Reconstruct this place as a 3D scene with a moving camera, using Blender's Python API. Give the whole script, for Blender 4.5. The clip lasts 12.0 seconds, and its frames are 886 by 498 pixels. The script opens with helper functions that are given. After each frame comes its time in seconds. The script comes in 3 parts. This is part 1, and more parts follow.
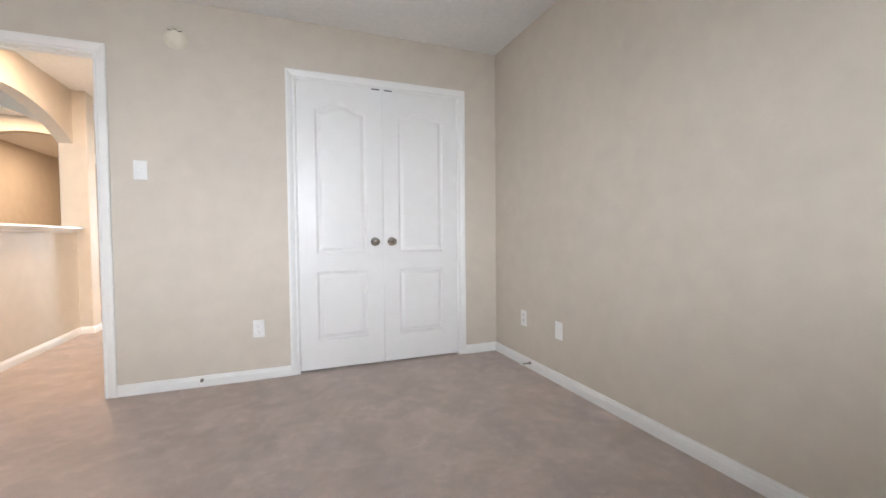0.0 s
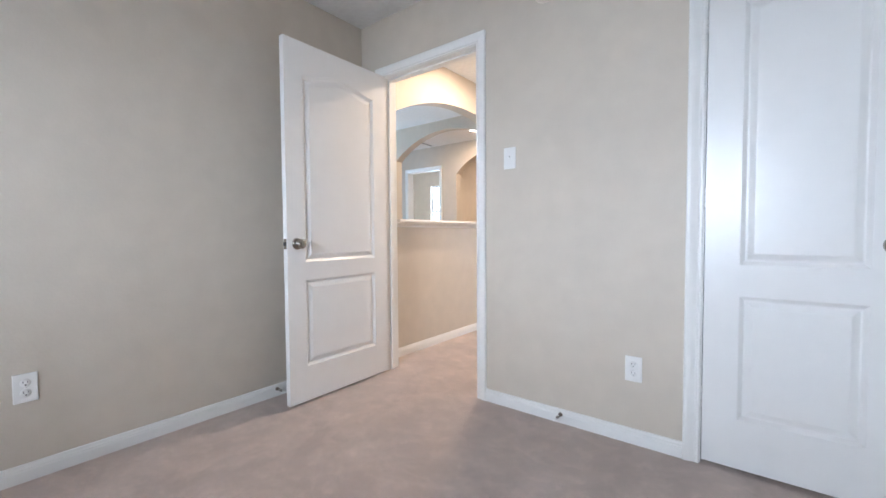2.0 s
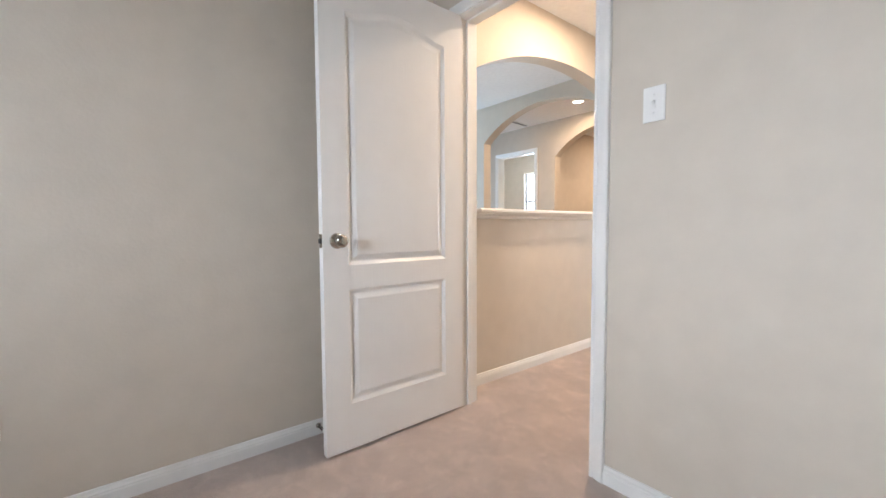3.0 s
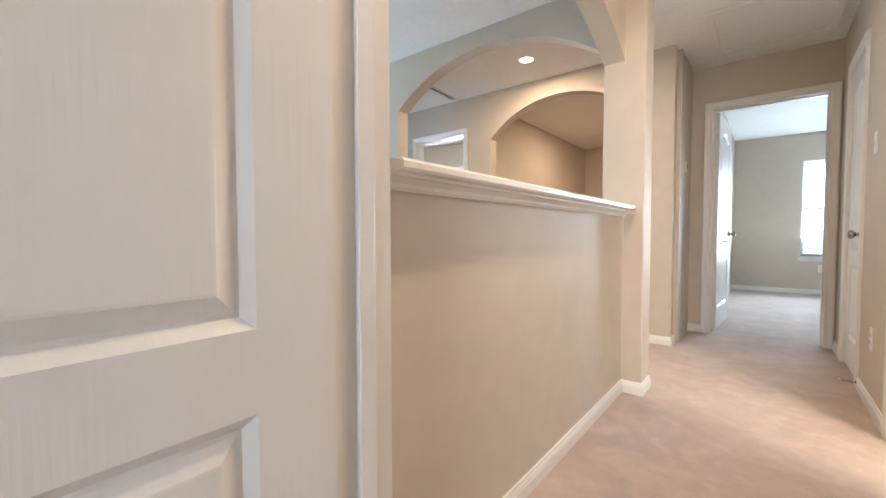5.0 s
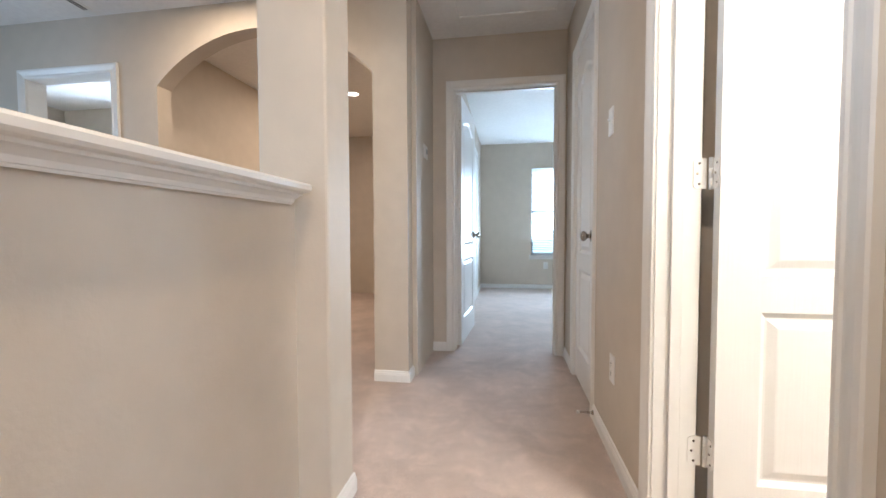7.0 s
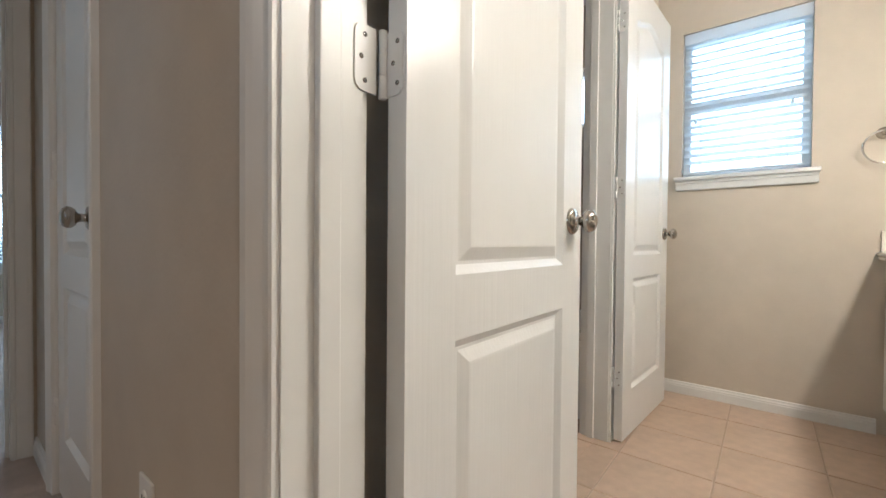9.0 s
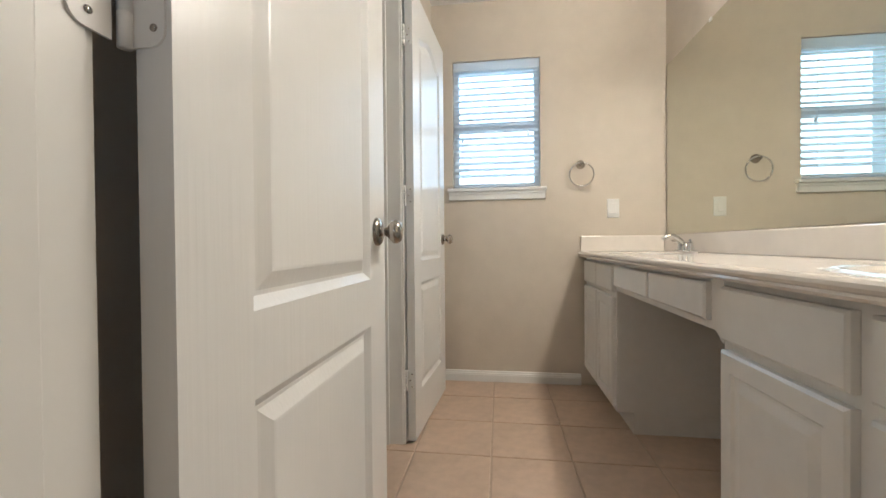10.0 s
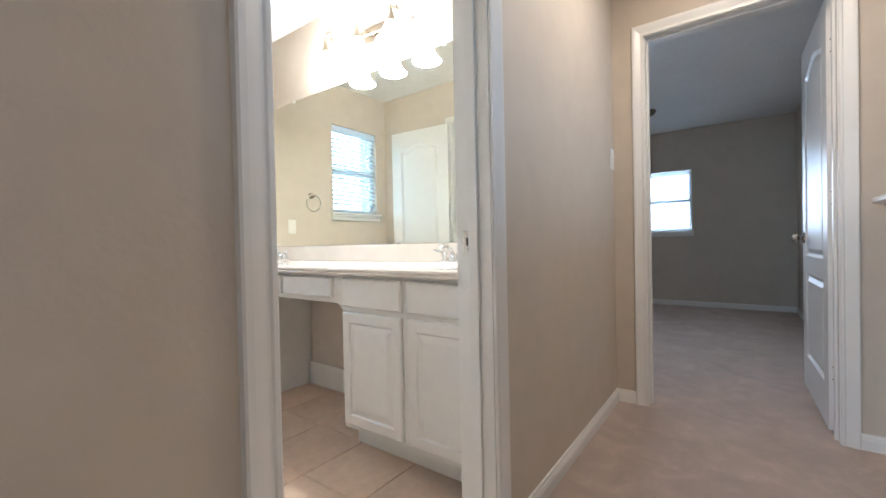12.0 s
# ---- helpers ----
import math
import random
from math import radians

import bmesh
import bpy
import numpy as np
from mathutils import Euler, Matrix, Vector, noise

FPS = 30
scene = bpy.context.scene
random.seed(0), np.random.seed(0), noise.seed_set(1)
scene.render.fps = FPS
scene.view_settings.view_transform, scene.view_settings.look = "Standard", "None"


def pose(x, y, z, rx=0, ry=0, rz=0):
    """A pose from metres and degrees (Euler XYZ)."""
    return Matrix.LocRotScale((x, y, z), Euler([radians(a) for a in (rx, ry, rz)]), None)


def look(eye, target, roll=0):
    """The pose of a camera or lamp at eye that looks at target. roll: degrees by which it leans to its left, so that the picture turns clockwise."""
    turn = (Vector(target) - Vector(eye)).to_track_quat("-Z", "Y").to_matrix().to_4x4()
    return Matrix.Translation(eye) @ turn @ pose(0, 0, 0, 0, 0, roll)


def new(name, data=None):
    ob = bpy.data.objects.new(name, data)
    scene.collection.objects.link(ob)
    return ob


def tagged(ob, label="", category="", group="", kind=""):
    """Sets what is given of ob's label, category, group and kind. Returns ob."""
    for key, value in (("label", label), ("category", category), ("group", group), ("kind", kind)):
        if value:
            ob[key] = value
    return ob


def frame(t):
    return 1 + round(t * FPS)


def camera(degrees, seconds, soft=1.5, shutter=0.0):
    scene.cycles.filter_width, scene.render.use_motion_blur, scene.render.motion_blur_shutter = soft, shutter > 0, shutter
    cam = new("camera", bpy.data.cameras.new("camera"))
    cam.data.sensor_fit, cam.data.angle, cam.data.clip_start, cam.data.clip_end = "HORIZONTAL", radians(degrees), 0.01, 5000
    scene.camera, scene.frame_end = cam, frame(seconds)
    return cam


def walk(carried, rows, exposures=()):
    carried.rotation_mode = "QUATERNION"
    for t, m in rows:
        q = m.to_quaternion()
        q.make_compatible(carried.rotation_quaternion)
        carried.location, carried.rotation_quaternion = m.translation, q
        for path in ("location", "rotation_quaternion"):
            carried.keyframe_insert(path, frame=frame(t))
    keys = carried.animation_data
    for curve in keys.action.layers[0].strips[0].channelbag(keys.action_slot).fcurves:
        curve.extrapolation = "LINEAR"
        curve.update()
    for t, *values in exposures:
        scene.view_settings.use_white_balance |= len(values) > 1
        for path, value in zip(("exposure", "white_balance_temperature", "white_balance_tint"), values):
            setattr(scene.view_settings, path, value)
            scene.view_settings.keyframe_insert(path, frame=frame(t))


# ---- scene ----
cam = camera(95.5, 12.0)
# time, eye, point looked at, lean
PATH = [
    (0, (0.057, -0.111, 0.962), (0.779, 1.753, 0.896), -0.5),
    (0.5, (0.248, 0.086, 0.97), (0.429, 2.077, 0.903), -0.3),
    (1, (0.367, 0.288, 0.984), (-0.091, 2.233, 0.902), -0.3),
    (1.5, (0.365, 0.547, 0.962), (-0.623, 2.284, 0.882), -0.2),
    (2, (0.307, 0.892, 0.973), (-0.927, 2.465, 0.894), -0.4),
    (2.5, (0.145, 1.2, 0.988), (-1.321, 2.556, 0.889), -0.3),
    (3, (-0.147, 1.458, 0.977), (-1.705, 2.707, 0.864), -0.3),
    (4.8, (-1.216, 2.401, 0.897), (-2.579, 3.864, 0.83), 0.1),
    (5, (-1.26, 2.51, 0.926), (-2.512, 4.068, 0.85), -0.1),
    (5.5, (-1.340, 2.762, 0.968), (-2.257, 4.532, 0.888), -0.2),
    (6, (-1.31, 3.136, 0.95), (-2.034, 4.999, 0.874), 0.4),
    (6.5, (-1.271, 3.481, 0.941), (-1.871, 5.388, 0.865), 0.5),
    (6.7, (-1.261, 3.616, 0.941), (-1.756, 5.552, 0.863), 0.1),
    (8.3, (-1.178, 4.482, 0.846), (-0.337, 6.296, 0.793), 1.1),
    (8.5, (-1.13, 4.549, 0.845), (-0.059, 6.238, 0.794), 0.9),
    (8.9, (-1.063, 4.629, 0.874), (0.395, 5.997, 0.816), 0.5),
    (9, (-1.05, 4.677, 0.863), (0.51, 5.929, 0.829), 0.5),
    (9.1, (-1.068, 4.685, 0.859), (0.577, 5.823, 0.827), 0.3),
    (9.5, (-1.007, 4.758, 0.884), (0.885, 5.407, 0.863), -0.1),
    (10, (-0.978, 4.772, 0.887), (1.003, 5.049, 0.864), -0.5),
    (10.5, (-1.019, 4.884, 0.91), (0.978, 4.771, 0.882), -0.9),
    (11, (-1.154, 5.056, 0.929), (0.782, 4.555, 0.89), -0.9),
    (11.5, (-1.298, 5.236, 0.947), (0.429, 4.228, 0.9), -0.8),
    (11.8, (-1.36, 5.352, 0.943), (0.1, 3.982, 0.901), -0.7),
    (12, (-1.395, 5.446, 0.93), (-0.208, 3.833, 0.904), -1.2),
]

EXPOSURES = [(0.0, 0.10, 6350, 14), (1.0, 0.10, 6200, 13), (2.0, -0.02, 5700, 12), (3.0, -0.06, 6100, 13), (5.0, -0.28, 6150, 12), (6.5, -0.36, 5750, 11),
             (8.5, -1.22, 5300, 8), (9.5, -1.76, 5800, 9), (10.5, -1.90, 5550, 8), (11.0, -1.78, 5650, 9), (11.5, -1.36, 5550, 9), (12.0, -1.02, 5200, 8)]
walk(cam, [(t, look(e, g, r)) for t, e, g, r in PATH], EXPOSURES)

# ---- world and large lights ----
world = bpy.data.worlds.new("world")
scene.world = world
world.use_nodes = True
wn = world.node_tree.nodes
sky = wn.new("ShaderNodeTexSky")
sky.sky_type, sky.sun_disc = "NISHITA", False
sky.sun_elevation, sky.sun_rotation = radians(48), radians(30)
wn["Background"].inputs[1].default_value = 0.12
world.node_tree.links.new(sky.outputs[0], wn["Background"].inputs[0])


def area_lamp(name, eye, target, sx, sy, watts, rgb):
    d = bpy.data.lights.new(name, "AREA")
    d.shape, d.size, d.size_y, d.energy, d.color = "RECTANGLE", sx, sy, watts, rgb
    ob = new(name, d)
    ob.matrix_world = look(eye, target)
    return ob


COOL = (0.80, 0.91, 1.0)
WARM = (1.0, 0.73, 0.48)
area_lamp("bedroom_window_light", (-0.37, -1.30, 1.46), (-0.25, 0.9, 2.45), 1.0, 0.85, 168, (0.87, 0.94, 1.0))
area_lamp("far_bedroom_window_light", (-0.41, 10.98, 1.29), (-0.41, 8.9, 2.3), 0.9, 1.45, 300, (0.70, 0.87, 1.0))
area_lamp("bathroom_window_light", (1.90, 4.79, 1.655), (0, 4.79, 1.655), 0.60, 0.85, 26, (0.62, 0.84, 1.0))
area_lamp("tub_window_light", (1.85, 5.95, 1.83), (0.9, 5.95, 1.83), 0.70, 0.40, 14, COOL)
# unseen stair window, added for the cool daylight on the stairwell walls
area_lamp("unseen_stair_window_light", (-6.9, 4.05, 1.1), (-2, 4.05, 1.1), 1.5, 2.2, 128, (0.56, 0.79, 1.0))
area_lamp("loft_window_light", (-5.35, 8.25, 1.5), (-5.35, 6, 1.5), 0.6, 1.1, 80, COOL)


# ---- materials ----
def material(name, rgb, rough=0.5, metal=0.0, grain=0.0, grain_scale=60.0, bump=0.0, bump_scale=120.0, stain=0.0, stain_scale=2.0,
             coat=0.0, detail=4.0):
    m = bpy.data.materials.new(name)
    m.use_nodes = True
    nt = m.node_tree
    n, l = nt.nodes, nt.links
    b = n["Principled BSDF"]
    b.inputs["Roughness"].default_value, b.inputs["Metallic"].default_value = rough, metal
    b.inputs["Base Color"].default_value = (*rgb, 1)
    b.inputs["Coat Weight"].default_value = coat
    tc = n.new("ShaderNodeTexCoord")
    if grain or stain:
        prev = None
        for amount, scale in ((grain, grain_scale), (stain, stain_scale)):
            if not amount:
                continue
            nz = n.new("ShaderNodeTexNoise")
            nz.inputs["Scale"].default_value, nz.inputs["Detail"].default_value = scale, detail
            l.new(tc.outputs["Object"], nz.inputs["Vector"])
            mr = n.new("ShaderNodeMapRange")
            mr.inputs[1].default_value, mr.inputs[2].default_value = 0.3, 0.7
            mr.inputs[3].default_value, mr.inputs[4].default_value = 1 - amount, 1 + amount
            l.new(nz.outputs["Fac"], mr.inputs[0])
            if prev is None:
                prev = mr.outputs[0]
            else:
                mu = n.new("ShaderNodeMath")
                mu.operation = "MULTIPLY"
                l.new(prev, mu.inputs[0])
                l.new(mr.outputs[0], mu.inputs[1])
                prev = mu.outputs[0]
        vm = n.new("ShaderNodeVectorMath")
        vm.operation = "SCALE"
        vm.inputs[0].default_value = rgb
        l.new(prev, vm.inputs["Scale"])
        l.new(vm.outputs[0], b.inputs["Base Color"])
    if bump:
        nz = n.new("ShaderNodeTexNoise")
        nz.inputs["Scale"].default_value, nz.inputs["Detail"].default_value = bump_scale, 3
        l.new(tc.outputs["Object"], nz.inputs["Vector"])
        bp = n.new("ShaderNodeBump")
        bp.inputs["Strength"].default_value, bp.inputs["Distance"].default_value = bump, 0.004
        l.new(nz.outputs["Fac"], bp.inputs["Height"])
        l.new(bp.outputs[0], b.inputs["Normal"])
    return m


def glowing(name, rgb, strength):
    m = bpy.data.materials.new(name)
    m.use_nodes = True
    b = m.node_tree.nodes["Principled BSDF"]
    b.inputs["Base Color"].default_value = (*rgb, 1)
    b.inputs["Emission Color"].default_value = (*rgb, 1)
    b.inputs["Emission Strength"].default_value = strength
    return m


WALL = material("beige_wall_paint", (0.58, 0.515, 0.43), 0.62, grain=0.03, grain_scale=9, bump=0.15, bump_scale=75, stain=0.03, stain_scale=1.3)
CEIL = material("white_ceiling_texture", (0.83, 0.82, 0.80), 0.85, grain=0.03, grain_scale=30, bump=0.6, bump_scale=60, stain=0.02)
TRIM = material("white_trim_paint", (0.80, 0.79, 0.76), 0.32, grain=0.015, grain_scale=14, bump=0.05, bump_scale=40)
CABINET = material("white_cabinet_paint", (0.77, 0.755, 0.72), 0.38, grain=0.02, grain_scale=20, bump=0.05, bump_scale=60)
NICKEL = material("satin_nickel", (0.44, 0.41, 0.37), 0.19, 1.0, grain=0.05, grain_scale=90)
CHROME = material("chrome", (0.78, 0.79, 0.80), 0.07, 1.0)
BRONZE = material("brushed_bronze", (0.30, 0.25, 0.19), 0.38, 1.0, grain=0.06, grain_scale=70)
PLASTIC = material("white_plastic", (0.82, 0.81, 0.78), 0.3, grain=0.01, grain_scale=30)
DARK = material("dark_slot", (0.03, 0.028, 0.025), 0.6)
GROUT = material("grout", (0.50, 0.395, 0.305), 0.9, grain=0.1, grain_scale=80, bump=0.3)
COUNTER = material("cultured_marble", (0.82, 0.76, 0.69), 0.12, grain=0.025, grain_scale=12, stain=0.03, stain_scale=3, coat=0.3)
TUB = material("white_tub_enamel", (0.83, 0.83, 0.81), 0.15, grain=0.01, grain_scale=10)
BLIND = material("white_blind", (0.82, 0.83, 0.84), 0.45, grain=0.015, grain_scale=20)
# daylight glows through the thin slats
bn = BLIND.node_tree
tr, mx = bn.nodes.new("ShaderNodeBsdfTranslucent"), bn.nodes.new("ShaderNodeMixShader")
tr.inputs["Color"].default_value = (0.80, 0.84, 0.86, 1)
mx.inputs[0].default_value = 0.5
bn.links.new(bn.nodes["Principled BSDF"].outputs[0], mx.inputs[1])
bn.links.new(tr.outputs[0], mx.inputs[2])
bn.links.new(mx.outputs[0], bn.nodes["Material Output"].inputs["Surface"])
VINYL = material("white_vinyl", (0.80, 0.81, 0.82), 0.35, grain=0.01, grain_scale=20)
SKYCARD = glowing("bright_daylight", (0.72, 0.89, 1.0), 1.9)
SHADE = glowing("lit_frosted_glass", (1.0, 0.86, 0.68), 410.0)
LENS = glowing("lit_lens", (1.0, 0.86, 0.68), 14.0)

# moulded door skin: white paint over pressed wood grain
DOOR = material("white_moulded_door", (0.80, 0.79, 0.765), 0.29, grain=0.012, grain_scale=12)
nt = DOOR.node_tree
tcn, mp, wv, bpn = (nt.nodes.new(k) for k in ("ShaderNodeTexCoord", "ShaderNodeMapping", "ShaderNodeTexNoise", "ShaderNodeBump"))
mp.inputs["Scale"].default_value = (130, 130, 5)
wv.inputs["Scale"].default_value, wv.inputs["Detail"].default_value = 1.0, 3
bpn.inputs["Strength"].default_value, bpn.inputs["Distance"].default_value = 0.32, 0.0015
nt.links.new(tcn.outputs["Object"], mp.inputs[0])
nt.links.new(mp.outputs[0], wv.inputs["Vector"])
nt.links.new(wv.outputs["Fac"], bpn.inputs["Height"])
nt.links.new(bpn.outputs[0], nt.nodes["Principled BSDF"].inputs["Normal"])

# carpet: cut pile, with brushed patches
CARPET = material("beige_carpet", (0.61, 0.492, 0.428), 0.95, grain=0.15, grain_scale=240, stain=0.06, stain_scale=2.2, detail=5)
nt = CARPET.node_tree
b = nt.nodes["Principled BSDF"]
b.inputs["Sheen Weight"].default_value = 0.25
# brushed and trodden patches: pile leaning this way and that
src = b.inputs["Base Color"].links[0].from_socket
for sc, dist, lo, hi, amount in ((4.2, 0.7, 0.40, 0.64, 0.09), (13.0, 0.5, 0.50, 0.66, 0.06)):
    tcn, pn, mr, vm = (nt.nodes.new(k) for k in ("ShaderNodeTexCoord", "ShaderNodeTexNoise", "ShaderNodeMapRange", "ShaderNodeVectorMath"))
    pn.inputs["Scale"].default_value, pn.inputs["Detail"].default_value, pn.inputs["Roughness"].default_value, pn.inputs["Distortion"].default_value = sc, 7, 0.62, dist
    mr.inputs[1].default_value, mr.inputs[2].default_value, mr.inputs[3].default_value, mr.inputs[4].default_value = lo, hi, 1 - amount, 1 + amount
    vm.operation = "SCALE"
    nt.links.new(tcn.outputs["Object"], pn.inputs["Vector"])
    nt.links.new(pn.outputs["Fac"], mr.inputs[0])
    nt.links.new(src, vm.inputs[0])
    nt.links.new(mr.outputs[0], vm.inputs["Scale"])
    src = vm.outputs[0]
nt.links.new(src, b.inputs["Base Color"])
tcn, n1, n2, add, bpn = (nt.nodes.new(k) for k in ("ShaderNodeTexCoord", "ShaderNodeTexNoise", "ShaderNodeTexNoise", "ShaderNodeMath", "ShaderNodeBump"))
n1.inputs["Scale"].default_value, n1.inputs["Detail"].default_value = 330, 2
n2.inputs["Scale"].default_value, n2.inputs["Detail"].default_value = 9, 4
add.operation = "ADD"
bpn.inputs["Strength"].default_value, bpn.inputs["Distance"].default_value = 0.9, 0.008
for nn in (n1, n2):
    nt.links.new(tcn.outputs["Object"], nn.inputs["Vector"])
nt.links.new(n1.outputs["Fac"], add.inputs[0])
nt.links.new(n2.outputs["Fac"], add.inputs[1])
nt.links.new(add.outputs[0], bpn.inputs["Height"])
nt.links.new(bpn.outputs[0], b.inputs["Normal"])


def tile_material(name, rgb, rough):
    m = material(name, rgb, rough, grain=0.06, grain_scale=25, stain=0.08, stain_scale=5, bump=0.08, bump_scale=30)
    nt = m.node_tree
    oi = nt.nodes.new("ShaderNodeObjectInfo")
    mr = nt.nodes.new("ShaderNodeMapRange")
    mr.inputs[3].default_value, mr.inputs[4].default_value = 0.93, 1.05
    nt.links.new(oi.outputs["Random"], mr.inputs[0])
    b = nt.nodes["Principled BSDF"]
    src = b.inputs["Base Color"].links[0].from_socket
    vm = nt.nodes.new("ShaderNodeVectorMath")
    vm.operation = "SCALE"
    nt.links.new(src, vm.inputs[0])
    nt.links.new(mr.outputs[0], vm.inputs["Scale"])
    nt.links.new(vm.outputs[0], b.inputs["Base Color"])
    return m


TILE = tile_material("tan_floor_tile", (0.55, 0.41, 0.305), 0.35)
WALLTILE = tile_material("tan_wall_tile", (0.42, 0.33, 0.26), 0.3)

MIRROR = material("mirror_silver", (0.86, 0.88, 0.80), 0.0, 1.0)
GLASS = bpy.data.materials.new("window_glass")
GLASS.use_nodes = True
gb = GLASS.node_tree.nodes["Principled BSDF"]
gb.inputs["Transmission Weight"].default_value, gb.inputs["Roughness"].default_value, gb.inputs["IOR"].default_value = 1.0, 0.0, 1.1


# ---- mesh helpers ----
def add_box(bm, x0, x1, y0, y1, z0, z1, bevel=0.0):
    vs = [bm.verts.new((x, y, z)) for x in (x0, x1) for y in (y0, y1) for z in (z0, z1)]
    fs = [bm.faces.new([vs[i] for i in q]) for q in ((0, 1, 3, 2), (4, 6, 7, 5), (0, 4, 5, 1), (2, 3, 7, 6), (0, 2, 6, 4), (1, 5, 7, 3))]
    if bevel:
        es = list({e for f in fs for e in f.edges})
        bmesh.ops.bevel(bm, geom=es, offset=bevel, segments=2, profile=0.5, affect="EDGES")
    return vs


def add_prism(bm, outline, to_world, d0, d1):
    """A polygon of (u, v) points, in order, drawn out from depth d0 to d1; to_world(u, v, d) gives the place."""
    a = [bm.verts.new(to_world(u, v, d0)) for u, v in outline]
    c = [bm.verts.new(to_world(u, v, d1)) for u, v in outline]
    n = len(outline)
    bm.faces.new(a)
    bm.faces.new(c[::-1])
    for i in range(n):
        bm.faces.new((a[i], c[i], c[(i + 1) % n], a[(i + 1) % n]))


def add_lathe(bm, profile, segments=24, m=None):
    """Turns a profile of (radius, height) round z, then moves it by m."""
    m = m or Matrix()
    rings = []
    for r, h in profile:
        rings.append([bm.verts.new(m @ Vector((max(r, 1e-4) * math.cos(2 * math.pi * k / segments), max(r, 1e-4) * math.sin(2 * math.pi * k / segments), h))) for k in range(segments)])
    for p, q in zip(rings, rings[1:]):
        for k in range(segments):
            f = bm.faces.new((p[k], p[(k + 1) % segments], q[(k + 1) % segments], q[k]))
            f.smooth = True


def add_tube(bm, points, radius, segments=8):
    pts = [Vector(p) for p in points]
    rings = []
    for i, p in enumerate(pts):
        d = (pts[min(i + 1, len(pts) - 1)] - pts[max(i - 1, 0)]).normalized()
        side = d.cross(Vector((0, 0, 1)) if abs(d.z) < 0.9 else Vector((1, 0, 0))).normalized()
        up = d.cross(side)
        rings.append([bm.verts.new(p + radius * (math.cos(2 * math.pi * k / segments) * side + math.sin(2 * math.pi * k / segments) * up)) for k in range(segments)])
    for p, q in zip(rings, rings[1:]):
        for k in range(segments):
            f = bm.faces.new((p[k], p[(k + 1) % segments], q[(k + 1) % segments], q[k]))
            f.smooth = True
    bm.faces.new(rings[0])
    bm.faces.new(rings[-1][::-1])


def part(name, bm, mat, parent=None, label="", m=None):
    bmesh.ops.recalc_face_normals(bm, faces=bm.faces)
    me = bpy.data.meshes.new(name)
    bm.to_mesh(me)
    bm.free()
    me.materials.append(mat)
    ob = new(name, me)
    if parent is not None:
        ob.parent = parent
    if m is not None:
        ob.matrix_basis = m
    if label:
        tagged(ob, label)
    return ob


def box_part(name, dims, mat, parent=None, bevel=0.002, label=""):
    bm = bmesh.new()
    add_box(bm, *dims, bevel=bevel)
    return part(name, bm, mat, parent, label)


def thing(name, label, category, m=None, group="", kind=""):
    ob = tagged(new(name), label, category, group, kind)
    ob.empty_display_size = 0.1
    if m is not None:
        ob.matrix_basis = m
    return ob


def setting(name, bm, mat, label, category):
    return tagged(part(name, bm, mat), label, category, kind="structure")


def wall(name, axis, f0, f1, a0, a1, holes=(), z0=0.0, z1=2.44, mat=None):
    """A wall between faces f0 and f1, running from a0 to a1 along the other axis, with holes (a, b, bottom, top)."""
    bm = bmesh.new()

    def put(p, q, lo, hi):
        if q - p > 1e-4 and hi - lo > 1e-4:
            add_box(bm, *((p, q, f0, f1) if axis == "x" else (f0, f1, p, q)), lo, hi)

    at = a0
    for p, q, lo, hi in sorted(holes):
        put(at, p, z0, z1)
        put(p, q, z0, lo)
        put(p, q, hi, z1)
        at = q
    put(at, a1, z0, z1)
    return setting(name, bm, mat or WALL, "beige painted wall with fine orange-peel texture", "wall")


def arch_header(name, axis, f0, f1, a, b, spring, apex, top=2.44):
    """The wall over an arched opening from a to b."""
    bm = bmesh.new()
    rise, half = apex - spring, (b - a) / 2
    rad = (half * half + rise * rise) / (2 * rise)
    n = 28
    place = (lambda u, v, d: (u, d, v)) if axis == "x" else (lambda u, v, d: (d, u, v))
    arc = []
    for i in range(n + 1):
        u = a + (b - a) * i / n
        arc.append((u, apex - rad + math.sqrt(max(rad * rad - (u - (a + b) / 2) ** 2, 0))))
    for (u0, v0), (u1, v1) in zip(arc, arc[1:]):
        q = [bm.verts.new(place(u, v, d)) for d in (f0, f1) for u, v in ((u0, v0), (u1, v1), (u1, top), (u0, top))]
        for f in ((0, 1, 2, 3), (7, 6, 5, 4), (0, 4, 5, 1), (3, 2, 6, 7)):
            bm.faces.new([q[i] for i in f])
    bmesh.ops.remove_doubles(bm, verts=bm.verts, dist=1e-5)
    return setting(name, bm, WALL, "beige painted wall over a rounded archway", "wall")


BASE_PROFILE = ((0, 0), (0.0135, 0), (0.0135, 0.052), (0.0115, 0.057), (0.0115, 0.064), (0.008, 0.070), (0.006, 0.082), (0.0, 0.085))


def baseboard(p, q, left=True):
    """White skirting from p to q; its face looks to the left of that way (or to the right)."""
    p, q = Vector((*p, 0)), Vector((*q, 0))
    way = (q - p).normalized()
    out = Vector((-way.y, way.x, 0)) * (1 if left else -1)
    bm = bmesh.new()
    add_prism(bm, BASE_PROFILE, lambda u, v, d: p + out * u + Vector((0, 0, v * 0.82)) + way * d, 0, (q - p).length)
    return setting("baseboard", bm, TRIM, "white painted baseboard with moulded top edge", "baseboard")


